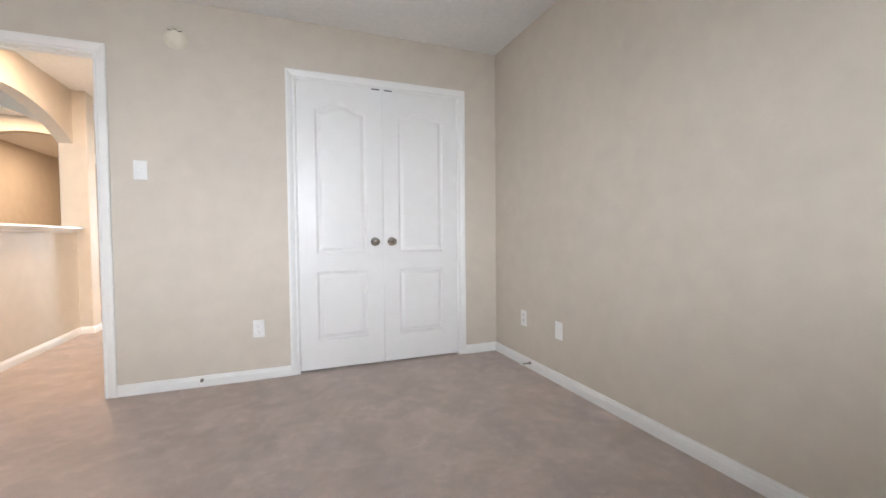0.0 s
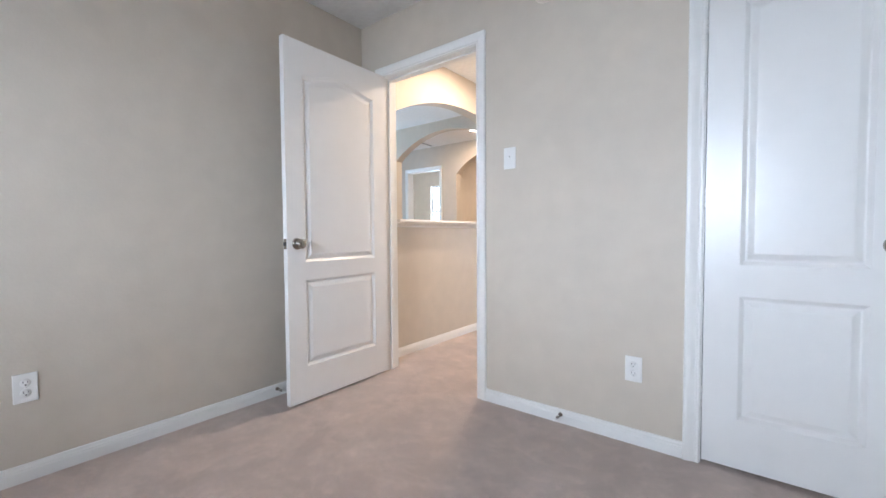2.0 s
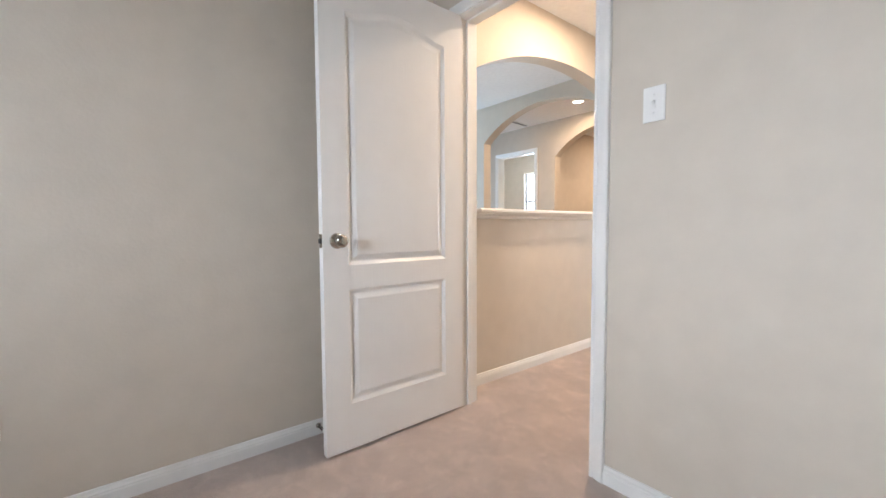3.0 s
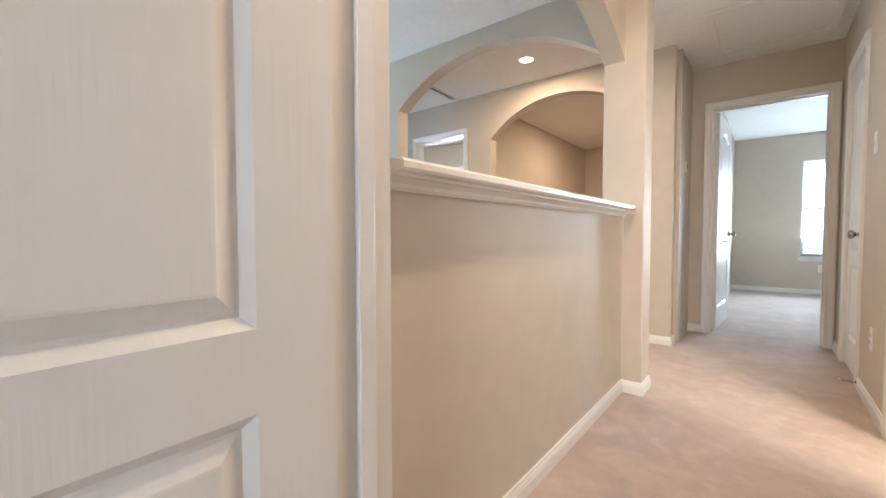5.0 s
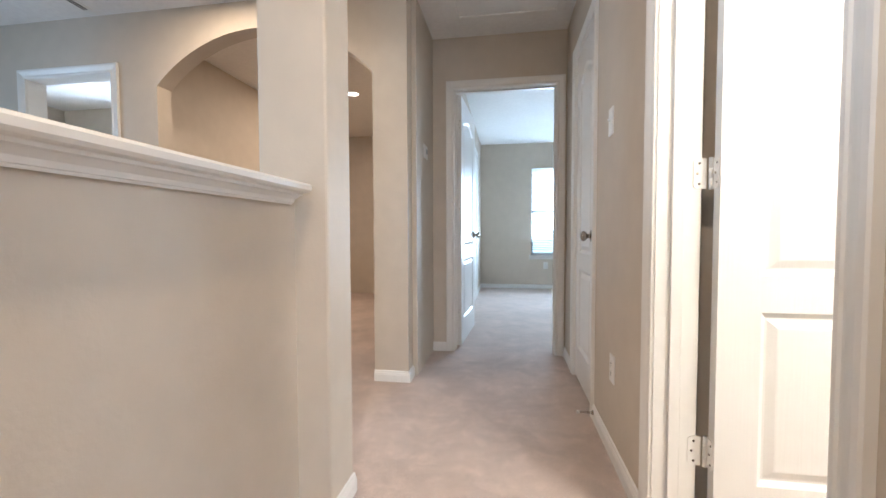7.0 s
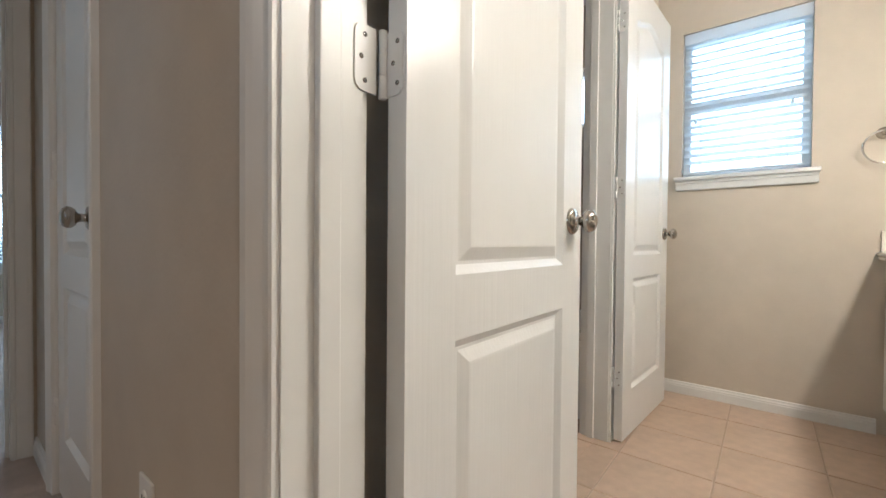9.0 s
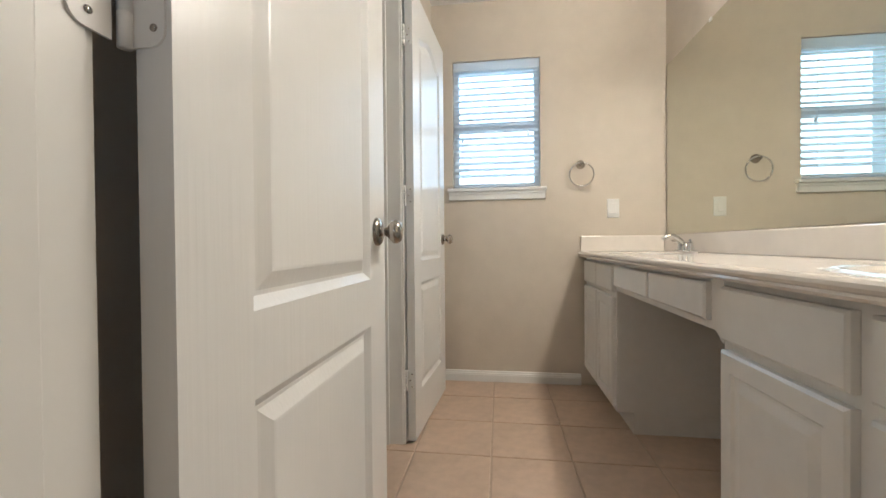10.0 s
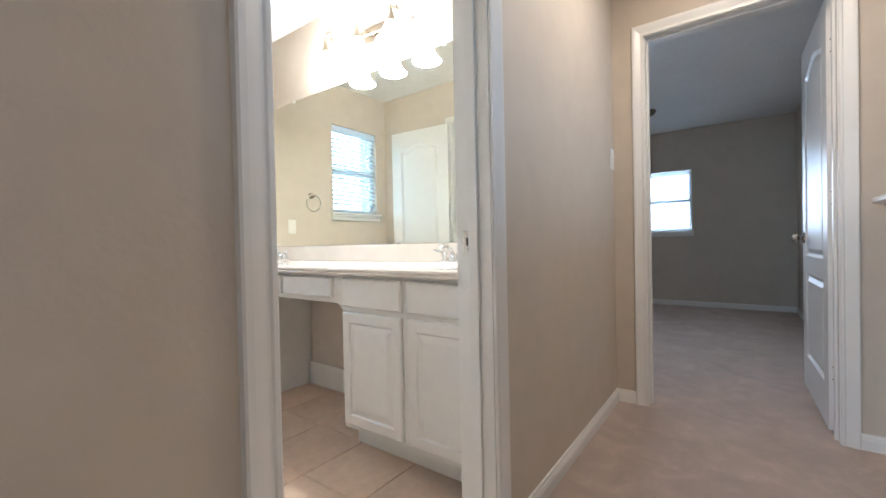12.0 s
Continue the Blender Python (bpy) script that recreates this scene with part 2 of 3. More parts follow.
CASING_PROFILE = ((0.0, 0.0), (0.0, 0.009), (0.004, 0.011), (0.010, 0.011), (0.014, 0.008), (0.020, 0.009), (0.034, 0.014), (0.044, 0.017), (0.056, 0.018), (0.060, 0.015), (0.060, 0.0))


def add_casing(bm, w, h, face, out, bottom=None):
    """Mitred moulding round an opening from 0 to w, standing out from the wall face."""
    rows = []
    for u, v in CASING_PROFILE:
        u += 0.004
        y = face + out * v
        path = [(-u, 0 if bottom is None else bottom), (-u, h + u), (w + u, h + u), (w + u, 0 if bottom is None else bottom)]
        rows.append([bm.verts.new((x, y, z)) for x, z in path])
    for r, s in zip(rows, rows[1:]):
        for i in range(3):
            bm.faces.new((r[i], r[i + 1], s[i + 1], s[i]))


def door_frame(name, m, w, thick, h=2.045, stop_at=None, label="white painted door frame with moulded casing"):
    """Jamb, stops and casing of an opening: 0 to w along local x, wall faces at local y 0 and thick."""
    d = thing(name, label, "door frame", m, kind="structure")
    bm = bmesh.new()
    add_box(bm, -0.018, 0, 0, thick, 0, h + 0.018)
    add_box(bm, w, w + 0.018, 0, thick, 0, h + 0.018)
    add_box(bm, 0, w, 0, thick, h, h + 0.018)
    part("jamb", bm, TRIM, d)
    for nm, face, out in (("casing", 0.0, -1), ("casing", thick, 1)):
        bm = bmesh.new()
        add_casing(bm, w, h, face, out)
        part(nm, bm, TRIM, d)
    if stop_at is not None:
        bm = bmesh.new()
        s0, s1 = stop_at, stop_at + 0.032
        add_box(bm, 0, 0.011, s0, s1, 0, h - 0.011, 0.002)
        add_box(bm, w - 0.011, w, s0, s1, 0, h - 0.011, 0.002)
        add_box(bm, 0, w, s0, s1, h - 0.011, h, 0.002)
        part("stop", bm, TRIM, d)
    return d


KNOB = ((0.0, 0.060), (0.012, 0.060), (0.022, 0.056), (0.0275, 0.048), (0.027, 0.040), (0.021, 0.032), (0.012, 0.027), (0.010, 0.014), (0.013, 0.011),
        (0.028, 0.009), (0.032, 0.005), (0.033, 0.0))


def add_knob(parent, x, y, z, side, r=1.0):
    bm = bmesh.new()
    add_lathe(bm, [(a * r, h * r) for a, h in KNOB], 24, Matrix.Translation((x, y, z)) @ Matrix.Rotation(radians(90 if side < 0 else -90), 4, "X"))
    return part("knob", bm, NICKEL, parent, "round satin nickel knob on a rosette")


def outline(x0, x1, z0, z1, rise, n=18):
    """Panel outline: flat below, with a low cyma-curved top."""
    pts = [(x0, z0), (x1, z0)]
    for i in range(n + 1):
        s = 1 - 2 * i / n
        pts.append(((x0 + x1) / 2 + s * (x1 - x0) / 2, z1 + rise * 0.5 * (1 + math.cos(math.pi * s))))
    return pts


def add_panel(bm, x0, x1, z0, z1, rise, y, out):
    """A moulded panel: the edge falls away, then rises to a raised field. y is the door's face, out its side."""
    rings = []
    for inset, depth in ((0.0, 0.0), (0.004, -0.003), (0.015, -0.0115), (0.021, -0.0115), (0.025, -0.0100), (0.043, -0.0025), (0.047, -0.002)):
        rings.append([bm.verts.new((x, y + out * depth, z)) for x, z in outline(x0 + inset, x1 - inset, z0 + inset, z1 - inset, rise * (1 - inset * 3))])
    n = len(rings[0])
    for p, q in zip(rings, rings[1:]):
        for k in range(n):
            bm.faces.new((p[k], p[(k + 1) % n], q[(k + 1) % n], q[k]))
    bm.faces.new(rings[-1])


def rounded(w, h, r=0.014):
    """Hinge plate outline: square at the barrel, round at the far corners."""
    pts = [(0, -h / 2)]
    for k in range(7):
        a = radians(-90 + 15 * k)
        pts.append((w - r + r * math.cos(a), -h / 2 + r + r * math.sin(a)))
    for k in range(7):
        a = radians(15 * k)
        pts.append((w - r + r * math.cos(a), h / 2 - r + r * math.sin(a)))
    return pts + [(0, h / 2)]


def door_leaf(name, m, w, label, h=2.03, knobs=(-1, 1), hinge_side=1, margin=0.112, latch=True, hinges=(0.27, 1.093, 1.80), catch=False, mid=0.800, group=""):
    """A two-panel moulded door: hinge at local x 0, faces at local y -0.0175 and 0.0175."""
    d = thing(name, label, "door", m, group=group)
    t = 0.0175
    z0, z1, z2, z3, rise = 0.200, 0.697, mid, 1.845, 0.055
    bm = bmesh.new()
    add_box(bm, 0, margin, -t, t, 0, h)
    add_box(bm, w - margin, w, -t, t, 0, h)
    add_box(bm, margin, w - margin, -t, t, 0, z0)
    add_box(bm, margin, w - margin, -t, t, z1, z2)
    top = outline(margin, w - margin, z2, z3, rise)[2:]
    for (u0, v0), (u1, v1) in zip(top, top[1:]):
        q = [bm.verts.new((u, y, v)) for y in (-t, t) for u, v in ((u0, v0), (u1, v1), (u1, h), (u0, h))]
        for f in ((0, 1, 2, 3), (7, 6, 5, 4), (3, 2, 6, 7)):
            bm.faces.new([q[i] for i in f])
    part("leaf", bm, DOOR, d)
    for out in (-1, 1):
        for pz0, pz1, pr in ((z0, z1, 0.0), (z2, z3, rise)):
            bm = bmesh.new()
            add_panel(bm, margin, w - margin, pz0, pz1, pr, out * t, out)
            part("panel", bm, DOOR, d)
    for side in knobs:
        add_knob(d, w - 0.062, side * t, 0.905, side)
    if latch:
        bm = bmesh.new()
        add_box(bm, w - 0.001, w + 0.0015, -0.0125, 0.0125, 0.877, 0.933)
        lp = part("latch_plate", bm, NICKEL, d)
        bm = bmesh.new()
        add_box(bm, w, w + 0.009, -0.007, 0.007, 0.895, 0.915, 0.002)
        part("latch", bm, DARK, lp)
    for hz in hinges:
        y = hinge_side * (t + 0.004)
        bm = bmesh.new()
        add_lathe(bm, ((0, -0.046), (0.006, -0.046), (0.006, -0.016), (0.0052, -0.0155), (0.006, -0.015), (0.006, 0.015), (0.0052, 0.0155), (0.006, 0.016), (0.006, 0.046), (0, 0.046)), 12,
                  Matrix.Translation((-0.007, y, hz)))
        hb = part("hinge", bm, TRIM, d, "painted butt hinge")
        bm = bmesh.new()
        add_prism(bm, rounded(0.034, 0.088), lambda u, v, q: (q, y - hinge_side * u, hz + v), -0.0025, 0.0005)
        part("hinge_leaf", bm, TRIM, hb)
        for dz in (-0.028, 0.0, 0.028):
            bm = bmesh.new()
            add_lathe(bm, ((0, 0.001), (0.0035, 0.001), (0.0035, 0)), 8, Matrix.Translation((-0.0025, y - hinge_side * (0.016 + 0.008 * (dz != 0)), hz + dz)) @ Matrix.Rotation(radians(-90), 4, "Y"))
            part("screw", bm, NICKEL, hb)
    if catch:
        box_part("ball_catch", (w - 0.075, w - 0.015, -0.0200, 0.0200, h - 0.009, h + 0.002) , DARK, d, 0.001, "dark metal catch on the door's top edge")
    return d


# ---- floors and ceilings ----
def slab(name, dims, mat, label, category):
    bm = bmesh.new()
    add_box(bm, *dims)
    return setting(name, bm, mat, label, category)


slab("floor_bedroom", (-2.10, 1.80, -1.17, 2.9175, -0.12, 0), CARPET, "beige cut-pile carpet with brushed patches", "floor")
slab("floor_hall", (-2.03, -0.757, 2.9175, 7.0, -0.12, 0), CARPET, "beige cut-pile carpet with brushed patches", "floor")
slab("floor_closet", (-0.757, 1.80, 2.9175, 3.70, -0.12, 0), CARPET, "beige cut-pile carpet inside a closet", "floor")
slab("floor_far_bedroom", (-1.83, 2.2, 7.0, 10.89, -0.12, 0), CARPET, "beige cut-pile carpet with brushed patches", "floor")
slab("floor_loft", (-6.7, -2.03, 4.97, 10.1, -0.12, 0), CARPET, "beige cut-pile carpet", "floor")
slab("floor_hall_closet", (-0.757, -0.06, 5.25, 7.0, -0.12, 0), CARPET, "beige cut-pile carpet inside a closet", "floor")
slab("floor_bathroom", (-0.757, 1.75, 3.70, 5.25, -0.12, -0.004), GROUT, "grey-tan grout bed under square tan tiles", "floor")
slab("floor_tub_room", (-0.06, 1.75, 5.25, 7.0, -0.12, -0.004), GROUT, "grey-tan grout bed under square tan tiles", "floor")
slab("floor_stairwell", (-6.7, -2.03, 2.86, 4.97, -2.0, -1.9), CARPET, "beige carpet at the foot of the stairwell", "floor")
slab("ceiling_main", (-2.16, 1.80, -1.17, 2.9175, 2.44, 2.54), CEIL, "white textured bedroom ceiling", "ceiling")
slab("ceiling_upper", (-6.7, 2.3, 2.9175, 10.89, 2.44, 2.54), CEIL, "white textured ceiling over hall, loft and bathroom", "ceiling")

# ---- walls ----
BW = (-0.87, 0.13, 1.04, 1.885)
wall("wall_bedroom_door", "x", 2.86, 2.975, -1.97, 1.68, [(-1.768, -0.967, 0, 2.063), (0.112, 1.351, 0, 2.063)])
wall("wall_bedroom_right", "y", 1.68, 1.80, -1.05, 3.65)
wall("wall_bedroom_left", "y", -2.10, -1.97, -1.05, 2.975)
wall("wall_bedroom_back", "x", -1.17, -1.05, -2.10, 1.80, [BW])
wall("wall_hall_right", "y", -0.815, -0.70, 2.975, 6.95, [(4.402, 5.113, 0, 2.063), (5.952, 6.548, 0, 2.063)])
wall("wall_bath_vanity", "x", 3.65, 3.765, -0.70, 1.68)
wall("wall_bath_window", "y", 1.63, 1.75, 3.765, 7.0, [(4.510, 5.065, 1.245, 2.065), (5.62, 6.30, 1.64, 2.03)])
wall("wall_bath_inner", "x", 5.20, 5.315, -0.70, 1.63, [(0.047, 0.773, 0, 2.063)])
wall("wall_tub_room", "y", -0.06, 0.0, 5.315, 6.95)
wall("wall_hall_end", "x", 6.95, 7.065, -1.98, 1.63, [(-1.678, -0.872, 0, 2.063)])
wall("wall_hall_left", "y", -1.98, -1.86, 6.24, 6.95)
wall("wall_loft", "x", 6.24, 6.36, -6.6, -1.98, [(-4.683, -3.942, 0, 2.063), (-3.60, -2.08, 0, 2.44)])
arch_header("wall_loft_arch", "x", 6.24, 6.36, -3.60, -2.08, 1.94, 2.265)
wall("wall_far_bedroom_left", "y", -1.83, -1.70, 7.065, 10.75)
wall("wall_far_bedroom_back", "x", 10.75, 10.89, -1.83, 2.3, [(-0.85, 0.03, 0.57, 2.02)])
wall("wall_far_bedroom_right", "y", 2.2, 2.3, 7.0, 10.75)
wall("wall_far_bedroom_near", "x", 7.0, 7.065, 1.63, 2.2)
wall("wall_loft_room_left", "y", -3.97, -3.85, 6.36, 9.85)
wall("wall_loft_room_back", "x", 9.85, 9.97, -3.97, -1.83)
wall("wall_loft_room_right", "y", -1.98, -1.83, 6.36, 9.85, z0=0)
wall("wall_loft_bedroom_back", "x", 8.0, 8.1, -6.6, -3.97, [(-5.62, -5.10, 0.9, 2.05)])
# left stair wall is out of view; its opening is added for that daylight
wall("wall_stair_left", "y", -6.7, -6.6, 2.86, 8.1, [(3.3, 4.8, 0.0, 2.2)], z0=-2.0)
wall("wall_stair_near", "x", 2.86, 2.975, -6.6, -2.10, z0=-2.0)
wall("wall_stair_arch", "x", 5.05, 5.17, -6.6, -2.03, [(-6.05, -5.12, 0.0, 2.44), (-3.80, -2.03, 1.02, 2.44)])
arch_header("wall_stair_arch_header", "x", 5.05, 5.17, -3.80, -2.03, 2.0, 2.315)
arch_header("wall_stair_far_arch_header", "x", 5.05, 5.17, -6.05, -5.12, 1.96, 2.15)
wall("wall_stair_lower", "x", 5.05, 5.17, -6.6, -2.03, z0=-2.0, z1=-0.13)
wall("half_wall", "y", -2.03, -1.91, 3.13, 4.985, z0=-2.0, z1=1.05)
wall("wall_half_wall_pier", "y", -2.03, -1.91, 2.975, 3.13, z0=-2.0)
arch_header("wall_hall_arch", "y", -2.03, -1.91, 3.13, 4.985, 1.91, 2.145)
bm = bmesh.new()
add_box(bm, -2.03, -1.80, 4.985, 5.17, -2.0, 2.44, 0.008)
setting("column", bm, WALL, "square beige painted column at the end of the half wall", "column")

# cap of the half wall
bm = bmesh.new()
CAP = ((-2.050, 1.050), (-1.910, 1.050), (-1.909, 1.023), (-1.897, 1.021), (-1.894, 1.026), (-1.889, 1.027), (-1.885, 1.036), (-1.869, 1.046), (-1.860, 1.048), (-1.858, 1.054), (-1.838, 1.056),
       (-1.831, 1.062), (-1.830, 1.074), (-1.836, 1.081), (-2.050, 1.081))
add_prism(bm, CAP, lambda u, v, d: (u, d, v), 3.095, 4.945)
setting("trim_half_wall_cap", bm, TRIM, "white moulded cap along the top of the half wall", "trim")

# ---- baseboards ----
for p, q in (((-0.921, 2.86), (0.066, 2.86)), ((1.397, 2.86), (1.68, 2.86)), ((-1.97, 2.86), (-1.814, 2.86)), ((-0.815, 6.95), (-0.826, 6.95)),
             ((-1.97, -1.05), (-1.97, 2.86)), ((-1.86, 6.95), (-1.724, 6.95)), ((-1.91, 2.975), (-1.91, 4.985)),
             ((-1.91, 4.985), (-1.80, 4.985)), ((-1.98, 6.24), (-1.86, 6.24)), ((-2.08, 6.24), (-1.98, 6.24))):
    baseboard(p, q, left=False)
for p, q in (((1.68, -1.05), (1.68, 2.86)), ((-0.815, 2.975), (-0.815, 4.356)), ((-0.815, 5.159), (-0.815, 5.906)), ((-0.815, 6.594), (-0.815, 6.95)),
             ((1.63, 4.27), (1.63, 5.20)), ((-1.97, -1.05), (1.68, -1.05))):
    baseboard(p, q, left=True)
for p, q, l in (((-1.80, 4.972), (-1.80, 5.17), False), ((-1.86, 6.227), (-1.86, 6.95), False), ((-1.70, 7.065), (-1.70, 10.75), False), ((-1.70, 10.75), (2.2, 10.75), False),
                ((-0.815, 2.975), (-0.921, 2.975), False), ((-1.91, 2.975), (-1.814, 2.975), True), ((0.06, 3.765), (0.96, 3.765), True),
                ((0.82, 5.20), (1.63, 5.20), False), ((-0.70, 5.20), (0.0, 5.20), False)):
    baseboard(p, q, l)

# ---- doors ----
door_frame("door_1", pose(-1.75, 2.86, 0), 0.765, 0.115, stop_at=0.045)
door_leaf("bedroom_door", pose(-1.7475, 2.852, 0.014, 0, 0, -89), 0.758, "white two-panel moulded door standing open into the bedroom", hinge_side=-1)
door_frame("door_2", pose(0.13, 2.86, 0), 1.203, 0.115, label="white painted frame of the double closet doors")
door_leaf("closet_door", pose(0.133, 2.880, 0.017), 0.597, "white two-panel moulded closet door, closed", knobs=(-1,), hinge_side=-1, margin=0.118, latch=False, catch=True, mid=0.822, group="double closet doors")
# the second leaf hangs on the other side
d = door_leaf("closet_door", pose(1.330, 2.880, 0.017, 0, 0, 180), 0.597, "white two-panel moulded closet door, closed", knobs=(1,), hinge_side=1, margin=0.118, latch=False, catch=True, mid=0.822, group="double closet doors")
door_frame("door_3", pose(-0.70, 4.42, 0, 0, 0, 90), 0.675, 0.115, stop_at=0.042, label="white painted bathroom door frame with moulded casing")
door_leaf("bathroom_door", pose(-0.662, 5.070, 0.012), 0.648, "white two-panel moulded door standing open into the bathroom", hinge_side=1)
bm = bmesh.new()
add_prism(bm, rounded(0.034, 0.064), lambda u, v, q: (-0.719 - u, q, 0.935 + v), 4.420, 4.4225)
sp = tagged(part("strike_plate", bm, NICKEL), "satin nickel strike plate let into the door jamb", "strike plate")
box_part("slot", (-0.742, -0.730, 4.4226, 4.4231, 0.923, 0.947), DARK, sp, 0)
for dz in (-0.022, 0.022):
    bm = bmesh.new()
    add_lathe(bm, ((0, 0.001), (0.0035, 0.001), (0.0035, 0)), 8, Matrix.Translation((-0.736, 4.4225, 0.935 + dz)) @ Matrix.Rotation(radians(-90), 4, "X"))
    part("screw", bm, NICKEL, sp)
for hz in (0.282, 1.105, 1.812):
    bm = bmesh.new()
    add_prism(bm, rounded(0.036, 0.088), lambda u, v, q: (-0.680 - u, q, hz + v), 5.0925, 5.0950)
    hp = tagged(part("hinge_plate", bm, TRIM), "painted hinge plate screwed to the door jamb", "hinge plate", "jamb hinge plates")
    for dz in (-0.03, 0, 0.03):
        bm = bmesh.new()
        add_lathe(bm, ((0, 0.001), (0.0035, 0.001), (0.0035, 0)), 8, Matrix.Translation((-0.70 - 0.006 * (dz == 0), 5.0925, hz + dz)) @ Matrix.Rotation(radians(90), 4, "X"))
        part("screw", bm, NICKEL, hp)
door_frame("door_4", pose(0.065, 5.20, 0), 0.69, 0.115, stop_at=0.06, label="white painted frame of the tub room door")
door_leaf("tub_room_door", pose(0.772, 5.163, 0.012, 0, 0, -4), 0.66, "white two-panel moulded door folded back against the wall", hinge_side=1)
door_frame("door_5", pose(-1.66, 6.95, 0), 0.77, 0.115, stop_at=0.04)
door_leaf("far_bedroom_door", pose(-1.637, 7.075, 0.012, 0, 0, 86.5), 0.76, "white two-panel moulded door standing open into the far bedroom", hinge_side=1)
door_frame("door_6", pose(-0.70, 5.97, 0, 0, 0, 90), 0.56, 0.115, stop_at=0.05, label="white painted frame of the hall closet door")
door_leaf("hall_closet_door", pose(-0.790, 6.526, 0.012, 0, 0, -90), 0.553, "white two-panel moulded hall closet door, closed", knobs=(-1,), hinge_side=-1, margin=0.105, latch=False)
door_frame("door_7", pose(-4.665, 6.24, 0), 0.705, 0.12, label="white painted frame of the open loft bedroom doorway")
bm = bmesh.new()
add_casing(bm, 0.62, 2.045, 0, -1)
add_box(bm, 0.0, 0.62, 0.0, 0.003, 0.01, 2.045)
setting("trim_far_bedroom_closet", bm, TRIM, "white painted closet door casing in the far bedroom", "trim").matrix_basis = pose(-1.696, 9.15, 0, 0, 0, 90)


# ---- windows ----
def blind_window(name, m, w, h, slats, tilt, label, sill=True, casing=False, sash=True, drop=1.0):
    """A single-hung window, 0 to w along local x and 0 to h up; the room is at local y below 0."""
    d = thing(name, label, "window", m, kind="structure")
    bm = bmesh.new()
    for x0, x1, z0, z1 in ((0, 0.035, 0, h), (w - 0.035, w, 0, h), (0.035, w - 0.035, 0, 0.04), (0.035, w - 0.035, h - 0.035, h)):
        add_box(bm, x0, x1, 0.06, 0.11, z0, z1, 0.003)
    part("window_frame", bm, VINYL, d)
    if sash:
        box_part("sash_rail", (0.035, w - 0.035, 0.055, 0.10, h * 0.5 - 0.028, h * 0.5 + 0.028), VINYL, d, 0.004)
    for z0, z1 in ((0.04, h * 0.5 - 0.028), (h * 0.5 + 0.028, h - 0.035)) if sash else ((0.04, h - 0.035),):
        p = box_part("pane", (0.035, w - 0.035, 0.080, 0.084, z0, z1), GLASS, d, 0)
        p.visible_shadow = False
    if slats:
        box_part("valance", (0.004, w - 0.004, 0.004, 0.045, h - 0.065, h - 0.004), BLIND, d, 0.004, "white blind valance")
        zs = h - 0.085
        gap = (zs - 0.045) / slats
        bm = bmesh.new()
        add_box(bm, 0.008, w - 0.008, -0.022, 0.022, -0.0014, 0.0014, 0.0007)
        first = part("slat", bm, BLIND, d)
        first.matrix_basis = pose(0, 0.029, zs, tilt)
        for i in range(1, slats):
            s = new("slat", first.data)
            s.parent = d
            s.matrix_basis = pose(0, 0.029, zs - gap * i, tilt + 1.5 * math.sin(i * 2.3))
        box_part("bottom_rail", (0.006, w - 0.006, 0.010, 0.048, 0.012, 0.030), BLIND, d, 0.004)
        for x in (0.09, w - 0.09):
            bm = bmesh.new()
            add_tube(bm, ((x, 0.006, h - 0.06), (x, 0.006, 0.03)), 0.0012, 6)
            part("cord", bm, BLIND, d)
        for x, z in ((0.065, h * 0.36), (w - 0.075, h * 0.40)):
            bm = bmesh.new()
            add_lathe(bm, ((0, 0.03), (0.004, 0.028), (0.009, 0.004), (0, 0)), 10, Matrix.Translation((x, -0.002, z)))
            part("tassel", bm, BLIND, d)
    if sill:
        bm = bmesh.new()
        add_box(bm, -0.035, w + 0.035, -0.04, 0.06, -0.022, 0.0, 0.005)
        add_box(bm, -0.028, w + 0.028, -0.018, 0.0, -0.075, -0.022, 0.004)
        add_box(bm, -0.028, w + 0.028, -0.026, -0.018, -0.040, -0.022, 0.003)
        part("window_sill", bm, TRIM, d)
    if casing:
        bm = bmesh.new()
        add_box(bm, -0.012, 0, -0.008, 0.06, 0, h, 0.002)
        add_box(bm, w, w + 0.012, -0.008, 0.06, 0, h, 0.002)
        part("side_trim", bm, TRIM, d)
    return d


blind_window("window_1", pose(1.63, 5.065, 1.245, 0, 0, -90), 0.555, 0.82, 17, 38, "small white bathroom window with open slatted blind")
blind_window("window_2", pose(0.13, -1.05, 1.04, 0, 0, 180), 1.0, 0.845, 24, 10, "white bedroom window with slatted blind", casing=True)
blind_window("window_3", pose(-0.85, 10.75, 0.57), 0.88, 1.45, 34, 20, "tall white window with slatted blind in the far bedroom")
blind_window("window_4", pose(1.63, 6.30, 1.64, 0, 0, -90), 0.68, 0.39, 0, 0, "small high window over the tub", sill=False, sash=False)
blind_window("window_5", pose(-5.62, 8.0, 0.9), 0.52, 1.15, 0, 0, "white window in the loft bedroom")
for nm, x0, x1, y0, y1, z0, z1 in (("backdrop_bath", 2.3, 2.32, 3.4, 7.4, 0.6, 3.2), ("backdrop_bedroom", -2.2, 1.8, -1.9, -1.88, 0.3, 3.0), ("backdrop_far", -2.2, 1.6, 11.5, 11.52, -0.3, 3.0),
                                   ("backdrop_stair", -7.6, -7.58, 2.4, 5.6, -1.0, 3.2), ("backdrop_loft", -6.6, -4.0, 8.8, 8.82, 0.2, 3.0)):
    slab(nm, (x0, x1, y0, y1, z0, z1), SKYCARD, "overexposed daylight outside the window", "backdrop")


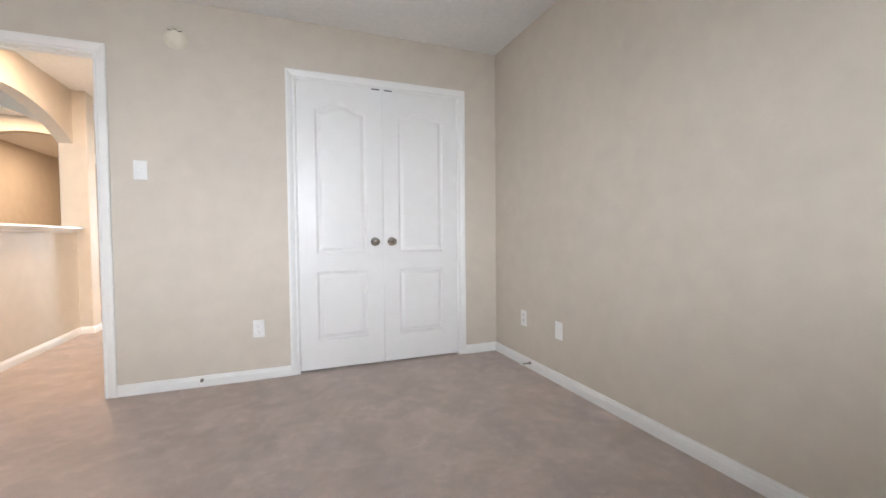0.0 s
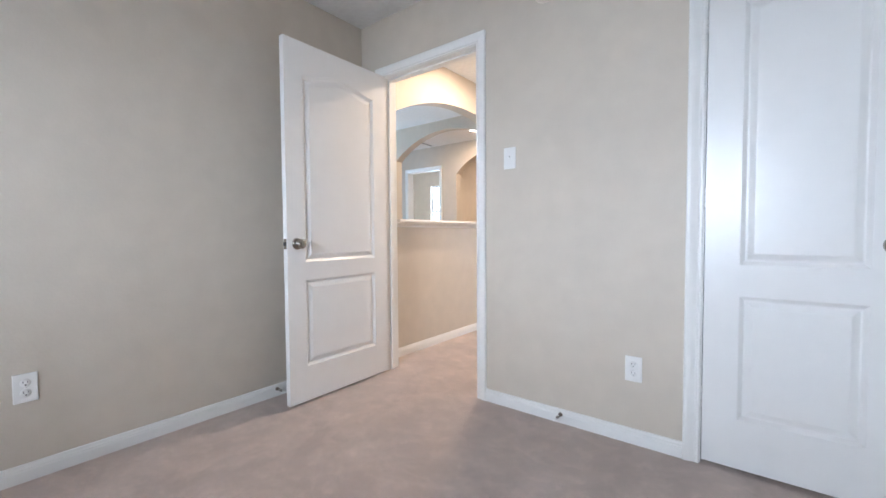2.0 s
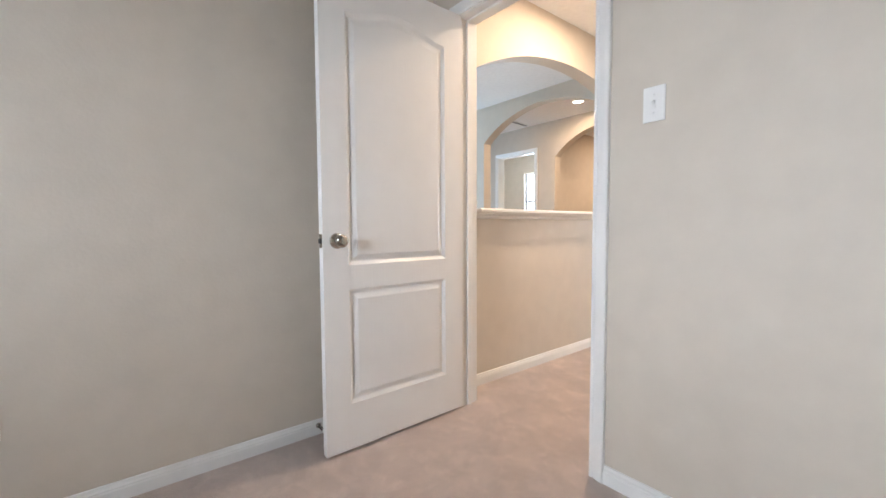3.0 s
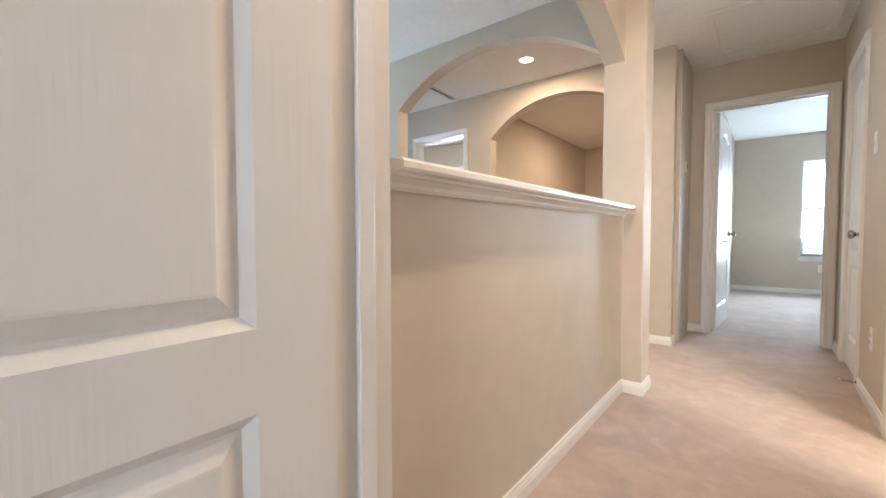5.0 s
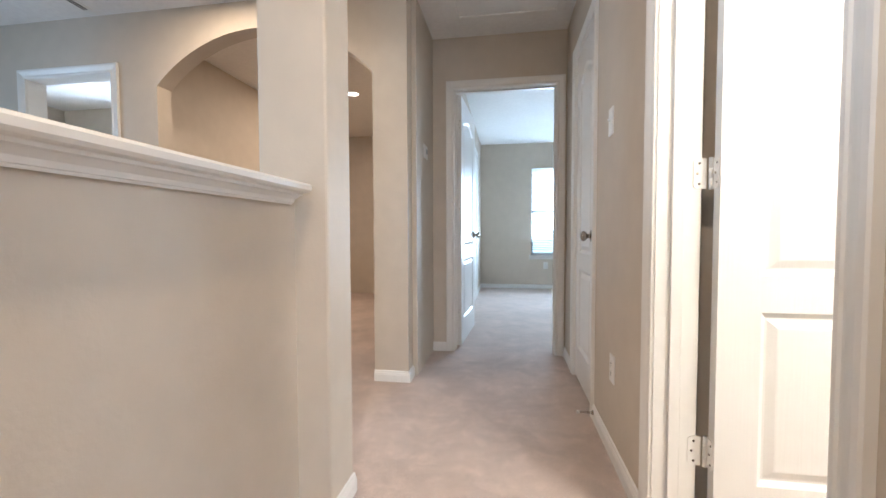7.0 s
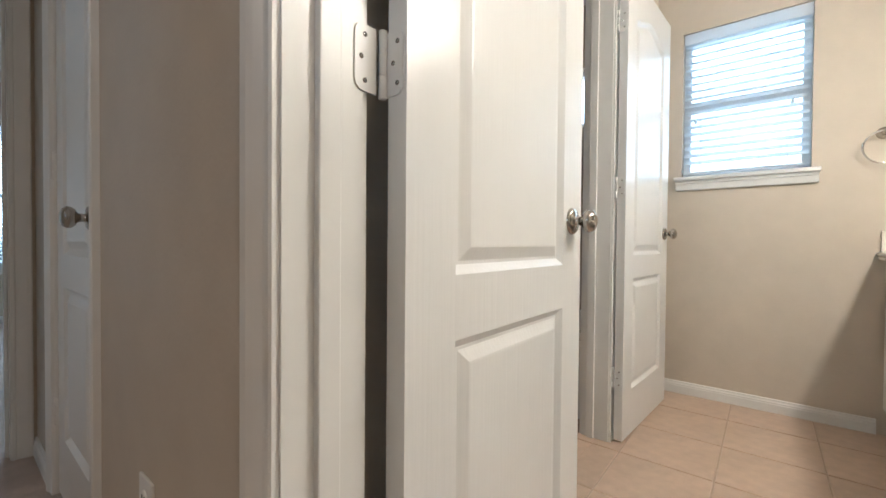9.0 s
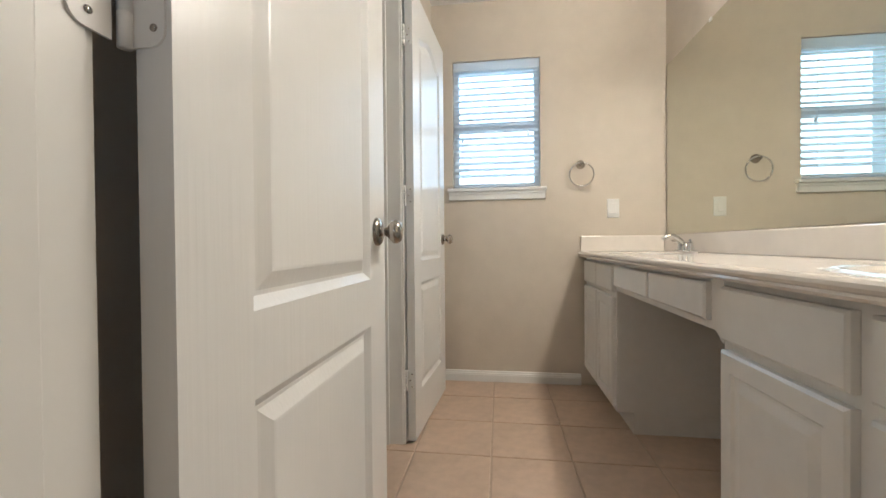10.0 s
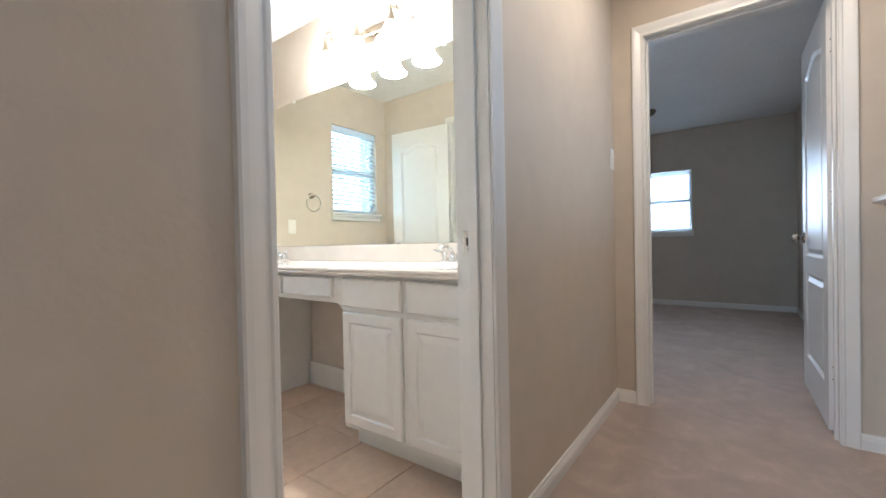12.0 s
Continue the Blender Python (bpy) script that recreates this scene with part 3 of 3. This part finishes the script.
# ---- switches, outlets, detectors ----
def plate(name, m, kind, label, category):
    """A wall plate on the local plane y 0, looking along local -y."""
    d = thing(name, label, category, m)
    box_part("cover_plate", (-0.036, 0.036, -0.006, 0, -0.058, 0.058), PLASTIC, d, 0.0025)
    if kind == "switch":
        box_part("toggle_frame", (-0.006, 0.006, -0.0075, -0.006, -0.013, 0.013), PLASTIC, d, 0.0005)
        bm = bmesh.new()
        add_prism(bm, ((-0.006, -0.004), (-0.018, 0.006), (-0.018, 0.011), (-0.006, 0.008)), lambda u, v, q: (q, u, v), -0.004, 0.004)
        part("toggle", bm, PLASTIC, d)
    elif kind == "rocker":
        box_part("rocker", (-0.016, 0.016, -0.009, -0.006, -0.033, 0.033), PLASTIC, d, 0.0015)
    elif kind == "outlet":
        for z in (-0.02, 0.02):
            bm = bmesh.new()
            add_lathe(bm, ((0, 0.0085), (0.015, 0.0085), (0.0165, 0.006)), 20, Matrix.Translation((0, 0, z)) @ Matrix.Rotation(radians(90), 4, "X"))
            f = part("receptacle", bm, PLASTIC, d)
            for x0, x1, za, zb in ((-0.0075, -0.0055, 0.0, 0.008), (0.0055, 0.0075, 0.001, 0.008), (-0.0022, 0.0022, -0.0095, -0.0050)):
                box_part("slot", (x0, x1, -0.0093, -0.0084, z + za, z + zb), DARK, f, 0)
    for z in ((-0.03, 0.03) if kind == "switch" else (0.0,) if kind == "outlet" else (-0.045, 0.045)):
        bm = bmesh.new()
        add_lathe(bm, ((0, 0.0075), (0.003, 0.007), (0.0035, 0.006)), 8, Matrix.Translation((0, 0, z)) @ Matrix.Rotation(radians(90), 4, "X"))
        part("screw", bm, PLASTIC, d)
    return d


plate("light_switch", pose(-0.768, 2.86, 1.378), "switch", "white toggle light switch beside the bedroom door", "switch")
plate("outlet", pose(-0.132, 2.86, 0.346), "outlet", "white double outlet beside the closet doors", "outlet", )
plate("outlet", pose(-1.97, 1.105, 0.372, 0, 0, 90), "outlet", "white double outlet low on the bedroom wall", "outlet")
plate("outlet", pose(1.68, 2.43, 0.350, 0, 0, -90), "outlet", "white outlet near the bedroom corner", "outlet")
plate("cable_plate", pose(1.68, 2.02, 0.345, 0, 0, -90), "blank", "white blank cable plate low on the wall", "wall plate")
plate("light_switch", pose(-0.815, 5.625, 1.405, 0, 0, -90), "switch", "white toggle switch on the hall wall", "switch")
plate("outlet", pose(-0.815, 5.555, 0.368, 0, 0, -90), "outlet", "white double outlet low on the hall wall", "outlet")
plate("light_switch", pose(-0.815, 3.02, 1.39, 0, 0, -90), "switch", "white toggle switch at the hall end", "switch")
plate("light_switch", pose(1.63, 4.075, 1.100, 0, 0, -90), "rocker", "white rocker outlet plate beside the vanity mirror", "switch")
plate("outlet", pose(-0.61, 10.75, 0.39), "outlet", "white outlet under the far bedroom window", "outlet")

d = thing("smoke_detector", "round off-white smoke detector high on the wall", "smoke detector", pose(-0.562, 2.86, 2.205, 90))
bm = bmesh.new()
add_lathe(bm, ((0.0, 0.034), (0.030, 0.034), (0.048, 0.030), (0.058, 0.020), (0.062, 0.010), (0.068, 0.009), (0.070, 0.0)), 32)
part("cover", bm, material("aged_plastic", (0.72, 0.66, 0.54), 0.4, grain=0.03, grain_scale=20), d)
for k in range(3):
    a = radians(50 + 40 * k)
    box_part("vent_slot", (0.040 * math.cos(a) - 0.012, 0.040 * math.cos(a) + 0.012, 0.040 * math.sin(a) - 0.0025, 0.040 * math.sin(a) + 0.0025, 0.030, 0.0335), DARK, d, 0)

d = thing("thermostat", "white box thermostat on the hall wall", "thermostat", pose(-1.86, 6.65, 1.515, 0, 0, 90))
box_part("base", (-0.075, 0.075, -0.010, 0, -0.055, 0.055), PLASTIC, d, 0.003)
box_part("cover", (-0.068, 0.068, -0.034, -0.010, -0.048, 0.048), PLASTIC, d, 0.006)
box_part("display", (0.015, 0.050, -0.0352, -0.034, -0.012, 0.022), material("grey_display", (0.45, 0.52, 0.55), 0.2), d, 0)


def door_stop(m, label):
    d = thing("door_stop", label, "door stop", m, group="spring door stops")
    bm = bmesh.new()
    pts = [(0.0055 * math.cos(i * 0.9), -0.004 - 0.0009 * i, 0.0055 * math.sin(i * 0.9)) for i in range(70)]
    add_tube(bm, pts, 0.0012, 5)
    part("spring", bm, NICKEL, d)
    bm = bmesh.new()
    add_lathe(bm, ((0.011, 0), (0.011, 0.004), (0.006, 0.006), (0, 0.006)), 14, Matrix.Rotation(radians(90), 4, "X"))
    part("flange", bm, NICKEL, d)
    bm = bmesh.new()
    add_lathe(bm, ((0.0, 0.066), (0.0075, 0.066), (0.0085, 0.078), (0.0, 0.079)), 14, Matrix.Rotation(radians(90), 4, "X"))
    part("tip", bm, PLASTIC, d)


door_stop(pose(-0.471, 2.8465, 0.045), "small spring door stop on the baseboard")
door_stop(pose(-1.9565, 2.15, 0.045, 0, 0, 90), "small spring door stop on the baseboard")
door_stop(pose(1.6665, 2.33, 0.045, 0, 0, -90), "small spring door stop on the baseboard")
door_stop(pose(-0.8285, 5.86, 0.045, 0, 0, -90), "small spring door stop on the hall baseboard")

# attic hatch
d = thing("attic_hatch", "white attic access panel framed in the hall ceiling", "hatch", pose(-1.26, 6.27, 2.44))
box_part("panel", (-0.33, 0.33, -0.37, 0.37, -0.008, 0), TRIM, d, 0.002)
for dims in ((-0.375, -0.325, -0.41, 0.41), (0.325, 0.375, -0.41, 0.41)):
    box_part("trim", (*dims, -0.018, 0), TRIM, d, 0.004)
for dims in ((-0.325, 0.325, -0.41, -0.365), (-0.325, 0.325, 0.365, 0.41)):
    box_part("trim", (*dims, -0.0175, 0), TRIM, d, 0.004)

# ceiling vent in the loft passage
d = thing("ceiling_vent", "white slotted air vent in the loft ceiling", "vent", pose(-4.02, 5.94, 2.44, 0, 0, 5))
box_part("frame", (-0.035, 0.035, -0.23, 0.23, -0.006, 0), TRIM, d, 0.002)
for x in (-0.010, 0.010):
    box_part("slat", (x - 0.004, x + 0.004, -0.21, 0.21, -0.009, -0.006), DARK, d, 0)


def can_light(x, y, watts, label):
    d = thing("recessed_light", label, "ceiling light", pose(x, y, 2.44), group="recessed ceiling lights")
    bm = bmesh.new()
    add_lathe(bm, ((0.058, -0.002), (0.062, -0.007), (0.078, -0.005), (0.080, 0)), 32)
    part("trim_ring", bm, TRIM, d)
    bm = bmesh.new()
    add_lathe(bm, ((0, -0.004), (0.04, -0.004), (0.060, -0.002)), 24)
    part("lens", bm, LENS, d)
    lamp = bpy.data.lights.new("recessed_lamp", "AREA")
    lamp.shape, lamp.size, lamp.energy, lamp.color = "DISK", 0.16, watts, WARM
    ob = new("recessed_lamp", lamp)
    ob.matrix_world = pose(x, y, 2.425)


can_light(-2.925, 5.745, 25, "round white recessed ceiling light, lit, in the loft passage")
can_light(-1.37, 3.75, 30, "round white recessed ceiling light, lit, over the hall")
# this fixture is unseen, added to warm and brighten the loft room
can_light(-2.9, 8.0, 32, "round white recessed ceiling light, lit, added out of view in the loft room")

# bedroom ceiling fixture
d = thing("ceiling_light", "dark bronze flush ceiling light on the bedroom ceiling", "ceiling light", pose(-0.52, 0.15, 2.44))
bm = bmesh.new()
add_lathe(bm, ((0.0, -0.055), (0.05, -0.055), (0.085, -0.045), (0.10, -0.03), (0.105, -0.012), (0.11, 0.0)), 32)
part("canopy", bm, BRONZE, d)
bm = bmesh.new()
add_lathe(bm, ((0.0, -0.085), (0.012, -0.083), (0.016, -0.07), (0.012, -0.055)), 16)
part("finial", bm, BRONZE, d)

# ---- bathroom ----
VY, VF = 3.765, 4.235      # wall behind the vanity, face of its cabinets


def add_raised(bm, x0, x1, z0, z1, y, thick, frame):
    """A cabinet front with a routed edge and, for doors, a raised field; it looks along +y."""
    steps = [(0.0, 0.0), (0.0, thick - 0.005), (0.006, thick)]
    if frame:
        steps += [(frame, thick), (frame + 0.006, thick - 0.006), (frame + 0.012, thick - 0.006), (frame + 0.034, thick - 0.001)]
    rings = [[bm.verts.new((x, y + dep, z)) for x, z in ((x0 + i, z0 + i), (x1 - i, z0 + i), (x1 - i, z1 - i), (x0 + i, z1 - i))] for i, dep in steps]
    for p, q in zip(rings, rings[1:]):
        for k in range(4):
            bm.faces.new((p[k], p[(k + 1) % 4], q[(k + 1) % 4], q[k]))
    bm.faces.new(rings[-1])
    bm.faces.new(rings[0][::-1])


def vanity_cabinet(x0, x1, fronts, label):
    d = thing("vanity_cabinet", label, "cabinet", group="vanity cabinets")
    bm = bmesh.new()
    add_box(bm, x0, x1, VY, VF, 0.10, 0.80, 0.0015)
    add_box(bm, x0 + 0.002, x1 - 0.002, VY, VF - 0.075, 0.0, 0.10)
    part("body", bm, CABINET, d)
    for a, b in fronts:
        bm = bmesh.new()
        add_raised(bm, a, b, 0.655, 0.782, VF, 0.019, 0)
        part("drawer_front", bm, CABINET, d)
        bm = bmesh.new()
        add_raised(bm, a, b, 0.125, 0.632, VF, 0.019, 0.045)
        part("door", bm, CABINET, d)
    return d


vanity_cabinet(0.975, 1.628, [(0.990, 1.290), (1.305, 1.605)], "white painted vanity base cabinet by the window wall")
vanity_cabinet(-0.698, 0.075, [(-0.295, 0.060), (-0.685, -0.330)], "white painted vanity base cabinet under the sink")
box_part("knee_board", (0.09, 0.97, VY + 0.014, VY + 0.026, 0.0, 0.15), CABINET, None, 0.003)
tagged(bpy.data.objects["knee_board"], "white painted board along the wall in the knee space", "board")
d = thing("vanity_knee_drawer", "shallow white drawer unit spanning the vanity knee space", "drawer unit")
bm = bmesh.new()
add_box(bm, 0.077, 0.973, VF - 0.02, VF, 0.665, 0.80, 0.001)
add_prism(bm, ((0.077, 0.665), (0.118, 0.665), (0.108, 0.661), (0.096, 0.652), (0.090, 0.644), (0.077, 0.640)), lambda u, v, q: (u, q, v), VF - 0.02, VF)
add_box(bm, 0.09, 0.96, VY, VF - 0.02, 0.70, 0.80)
part("apron", bm, CABINET, d)
for a, b in ((0.545, 0.960), (0.135, 0.530)):
    bm = bmesh.new()
    add_raised(bm, a, b, 0.688, 0.784, VF, 0.019, 0)
    part("drawer_front", bm, CABINET, d)

# countertop with two moulded bowls
d = thing("vanity_countertop", "glossy off-white cultured marble countertop with two moulded sinks", "countertop")
bm = bmesh.new()
nx, ny = 170, 44
X0, X1, Y0, Y1, CZ = -0.699, 1.629, VY + 0.002, 4.272, 0.835
BOWLS = ((-0.315, 4.03), (1.20, 4.03))


def counter_z(x, y):
    z = CZ
    for cx, cy in BOWLS:
        r = math.hypot((x - cx) / 0.235, (y - cy) / 0.170)
        if r < 1.12:
            z += 0.004 * math.exp(-((r - 1.06) / 0.05) ** 2)
        if r < 1.0:
            z -= 0.115 * (1 - r * r) ** 0.75 * min(1, (1 - r) * 6)
    return z


grid = [[bm.verts.new((X0 + (X1 - X0) * i / nx, Y0 + (Y1 - Y0) * j / ny, counter_z(X0 + (X1 - X0) * i / nx, Y0 + (Y1 - Y0) * j / ny))) for j in range(ny + 1)] for i in range(nx + 1)]
for i in range(nx):
    for j in range(ny):
        f = bm.faces.new((grid[i][j], grid[i + 1][j], grid[i + 1][j + 1], grid[i][j + 1]))
        f.smooth = True
nose = ((0.006, -0.002), (0.011, -0.007), (0.012, -0.014), (0.008, -0.020), (0.004, -0.023), (0.006, -0.028), (0.003, -0.034), (-0.02, -0.035))
prev = [grid[i][ny] for i in (0, nx)]
for dy, dz in nose:
    cur = [bm.verts.new((x, Y1 + dy, CZ + dz)) for x in (X0, X1)]
    bm.faces.new((prev[0], prev[1], cur[1], cur[0]))
    prev = cur
part("top", bm, COUNTER, d)
box_part("backsplash", (X0, X1, VY + 0.001, VY + 0.020, CZ, 0.932), COUNTER, d, 0.004)
box_part("side_splash", (1.609, 1.629, VY + 0.021, 4.270, CZ, 0.932), COUNTER, d, 0.004)
for cx, cy in BOWLS:
    bm = bmesh.new()
    add_lathe(bm, ((0.0, 0.004), (0.018, 0.004), (0.022, 0.0)), 18, Matrix.Translation((cx, cy, CZ - 0.115)))
    part("drain", bm, CHROME, d)


def faucet(x, y):
    d = thing("faucet", "polished chrome two-handle faucet on the vanity counter", "faucet", pose(x, y, CZ), group="vanity faucets")
    bm = bmesh.new()
    add_box(bm, -0.078, 0.078, -0.026, 0.026, 0, 0.014, 0.006)
    part("base_plate", bm, CHROME, d)
    bm = bmesh.new()
    add_lathe(bm, ((0.020, 0.012), (0.017, 0.030), (0.015, 0.045), (0.0, 0.052)), 18)
    add_tube(bm, [(0, 0.11 * (i / 12), 0.040 + 0.045 * math.sin(math.pi * (i / 12) * 0.78)) for i in range(13)], 0.0095, 10)
    part("spout", bm, CHROME, d)
    for sx in (-1, 1):
        bm = bmesh.new()
        add_lathe(bm, ((0.018, 0.012), (0.016, 0.030), (0.013, 0.038), (0.015, 0.046), (0.010, 0.053), (0, 0.055)), 16, Matrix.Translation((sx * 0.052, 0, 0)))
        add_tube(bm, ((sx * 0.052, 0, 0.046), (sx * 0.078, 0.012, 0.055), (sx * 0.104, 0.024, 0.062)), 0.006, 8)
        part("handle", bm, CHROME, d)


faucet(1.215, 3.835)
faucet(-0.275, 3.835)

d = thing("wall_mirror", "wide frameless vanity mirror on the wall", "mirror")
box_part("glass", (-0.690, 1.605, VY + 0.001, VY + 0.007, 0.936, 1.945), MIRROR, d, 0)
for x in (-0.2, 0.45, 1.1):
    box_part("clip", (x - 0.012, x + 0.012, VY + 0.007, VY + 0.010, 1.934, 1.950), PLASTIC, d, 0.001)

# three-light bar over the mirror
d = thing("vanity_light", "three-light vanity fixture with scrolled bronze arms and lit bell shades", "wall light")
bm = bmesh.new()
add_box(bm, 0.16, 0.44, VY, VY + 0.018, 2.10, 2.20, 0.008)
part("back_plate", bm, BRONZE, d)
bm = bmesh.new()
add_tube(bm, ((-0.06, VY + 0.075, 2.10), (0.30, VY + 0.085, 2.115), (0.66, VY + 0.075, 2.10)), 0.007, 10)
add_tube(bm, ((0.30, VY + 0.01, 2.15), (0.30, VY + 0.06, 2.14), (0.30, VY + 0.085, 2.115)), 0.007, 8)
part("bar", bm, BRONZE, d)
BELL = ((0.020, 0.0), (0.030, -0.010), (0.040, -0.030), (0.050, -0.060), (0.064, -0.085), (0.082, -0.100), (0.080, -0.102), (0.060, -0.085), (0.046, -0.060), (0.036, -0.030), (0.020, -0.006))
for cx in (0.56, 0.29, 0.03):
    cy, cz = 3.915, 2.075
    bm = bmesh.new()
    pts = []
    for i in range(26):
        a = i / 25
        ang = 2 * math.pi * 0.95 * a
        pts.append((cx + 0.0, VY + 0.08 + (cy - VY - 0.08) * a + 0.018 * math.sin(ang * 1.5), 2.105 + 0.075 * math.sin(math.pi * a) + 0.022 * math.sin(ang * 1.4)))
    add_tube(bm, pts, 0.0045, 7)
    add_tube(bm, [(cx - 0.004 + (0.012 + 0.026 * (1 - i / 20)) * math.cos(0.35 * i) * 0.2, cy - 0.035 + 0.026 * math.cos(0.33 * i), 2.180 + 0.026 * math.sin(0.33 * i)) for i in range(17)], 0.004, 7)
    part("arm", bm, BRONZE, d)
    bm = bmesh.new()
    add_lathe(bm, ((0.0, 0.075), (0.006, 0.072), (0.010, 0.05), (0.020, 0.015), (0.028, 0.0), (0.024, -0.006)), 18, Matrix.Translation((cx, cy, cz)))
    part("socket", bm, BRONZE, d)
    bm = bmesh.new()
    add_lathe(bm, BELL, 28, Matrix.Translation((cx, cy, cz)))
    part("shade", bm, SHADE, d, "lit frosted glass bell shade")

# towel ring
d = thing("towel_ring", "chrome towel ring mounted on the bathroom wall", "towel ring", pose(1.63, 4.268, 1.375, 0, 0, -90))
bm = bmesh.new()
add_lathe(bm, ((0.027, 0), (0.027, 0.006), (0.016, 0.012), (0.011, 0.030), (0.014, 0.045), (0.010, 0.052), (0, 0.053)), 22, Matrix.Rotation(radians(90), 4, "X"))
part("post", bm, NICKEL, d)
bm = bmesh.new()
add_tube(bm, [(0.072 * math.sin(2 * math.pi * i / 40), -0.043 + 0.012 * (1 - math.cos(2 * math.pi * i / 40)) * 0.5, -0.066 + 0.072 * math.cos(2 * math.pi * i / 40)) for i in range(41)], 0.0045, 8)
part("ring", bm, CHROME, d)

# tub
d = thing("bathtub", "white enamel alcove bathtub below tan wall tiles", "bathtub")
bm = bmesh.new()
add_box(bm, 0.90, 0.925, 5.32, 6.94, 0.0, 0.385, 0.006)
part("apron", bm, TUB, d)
bm = bmesh.new()
add_box(bm, 0.895, 0.985, 5.32, 6.94, 0.385, 0.425, 0.014)
add_box(bm, 1.55, 1.618, 5.32, 6.94, 0.385, 0.425, 0.012)
add_box(bm, 0.985, 1.55, 5.32, 5.42, 0.385, 0.425, 0.012)
add_box(bm, 0.985, 1.55, 6.80, 6.94, 0.385, 0.425, 0.012)
part("rim", bm, TUB, d)
bm = bmesh.new()
rings = [[bm.verts.new((x, y, z)) for x, y in ((0.98 + i, 5.41 + i, ), (1.555 - i, 5.41 + i), (1.555 - i, 6.81 - i), (0.98 + i, 6.81 - i))] for i, z in ((0, 0.42), (0.02, 0.38), (0.05, 0.15), (0.10, 0.08))]
for p, q in zip(rings, rings[1:]):
    for k in range(4):
        bm.faces.new((p[k], p[(k + 1) % 4], q[(k + 1) % 4], q[k]))
bm.faces.new(rings[-1])
part("basin", bm, TUB, d)


# ---- tiles ----
def tile_mesh(name, w, h, t, mat):
    """A tile lying at z 0 to t with a softened top edge."""
    bm = bmesh.new()
    e = 0.0025
    lo = [bm.verts.new((x, y, 0)) for x, y in ((0, 0), (w, 0), (w, h), (0, h))]
    mid = [bm.verts.new((x, y, t - e)) for x, y in ((0, 0), (w, 0), (w, h), (0, h))]
    hi = [bm.verts.new((x, y, t)) for x, y in ((e, e), (w - e, e), (w - e, h - e), (e, h - e))]
    for p, q in ((lo, mid), (mid, hi)):
        for k in range(4):
            bm.faces.new((p[k], p[(k + 1) % 4], q[(k + 1) % 4], q[k]))
    bm.faces.new(hi)
    bmesh.ops.recalc_face_normals(bm, faces=bm.faces)
    me = bpy.data.meshes.new(name)
    bm.to_mesh(me)
    bm.free()
    me.materials.append(mat)
    return me


def lay(parent_name, x0, x1, y0, y1, ox, oy, step, gap, base):
    parent = bpy.data.objects[parent_name]
    cache = {}
    i0, i1 = math.floor((x0 - ox) / step), math.ceil((x1 - ox) / step)
    j0, j1 = math.floor((y0 - oy) / step), math.ceil((y1 - oy) / step)
    for i in range(i0, i1):
        for j in range(j0, j1):
            a, b = max(x0, ox + i * step + gap / 2), min(x1, ox + (i + 1) * step - gap / 2)
            c, e = max(y0, oy + j * step + gap / 2), min(y1, oy + (j + 1) * step - gap / 2)
            if b - a < 0.02 or e - c < 0.02:
                continue
            key = (round(b - a, 3), round(e - c, 3))
            if key not in cache:
                cache[key] = tile_mesh("tile", b - a, e - c, 0.008, TILE)
            t = new("tile", cache[key])
            t.parent = parent
            t.location = (a, c, base + random.uniform(-0.0006, 0.0004))


lay("floor_bathroom", -0.757, 1.63, 3.765, 5.25, 1.03, 4.81, 0.328, 0.006, -0.0075)
lay("floor_tub_room", 0.0, 0.898, 5.25, 6.95, 1.03, 4.81, 0.328, 0.006, -0.0075)

par = bpy.data.objects["wall_bath_window"]
for i in range(5):
    for j in range(7):
        y, z = 5.318 + i * 0.326, 0.426 + j * 0.288
        if z + 0.28 > 1.64 and z < 2.03 and y + 0.32 > 5.62 and y < 6.30:
            continue
        if i == 0 and j == 0:
            wt = tile_mesh("tile", 0.320, 0.282, 0.008, WALLTILE)
        t = new("tile", wt)
        t.parent = par
        t.matrix_basis = pose(1.629, y + 0.320, z, 0, -90, 0) @ pose(0, 0, 0, 0, 0, -90)
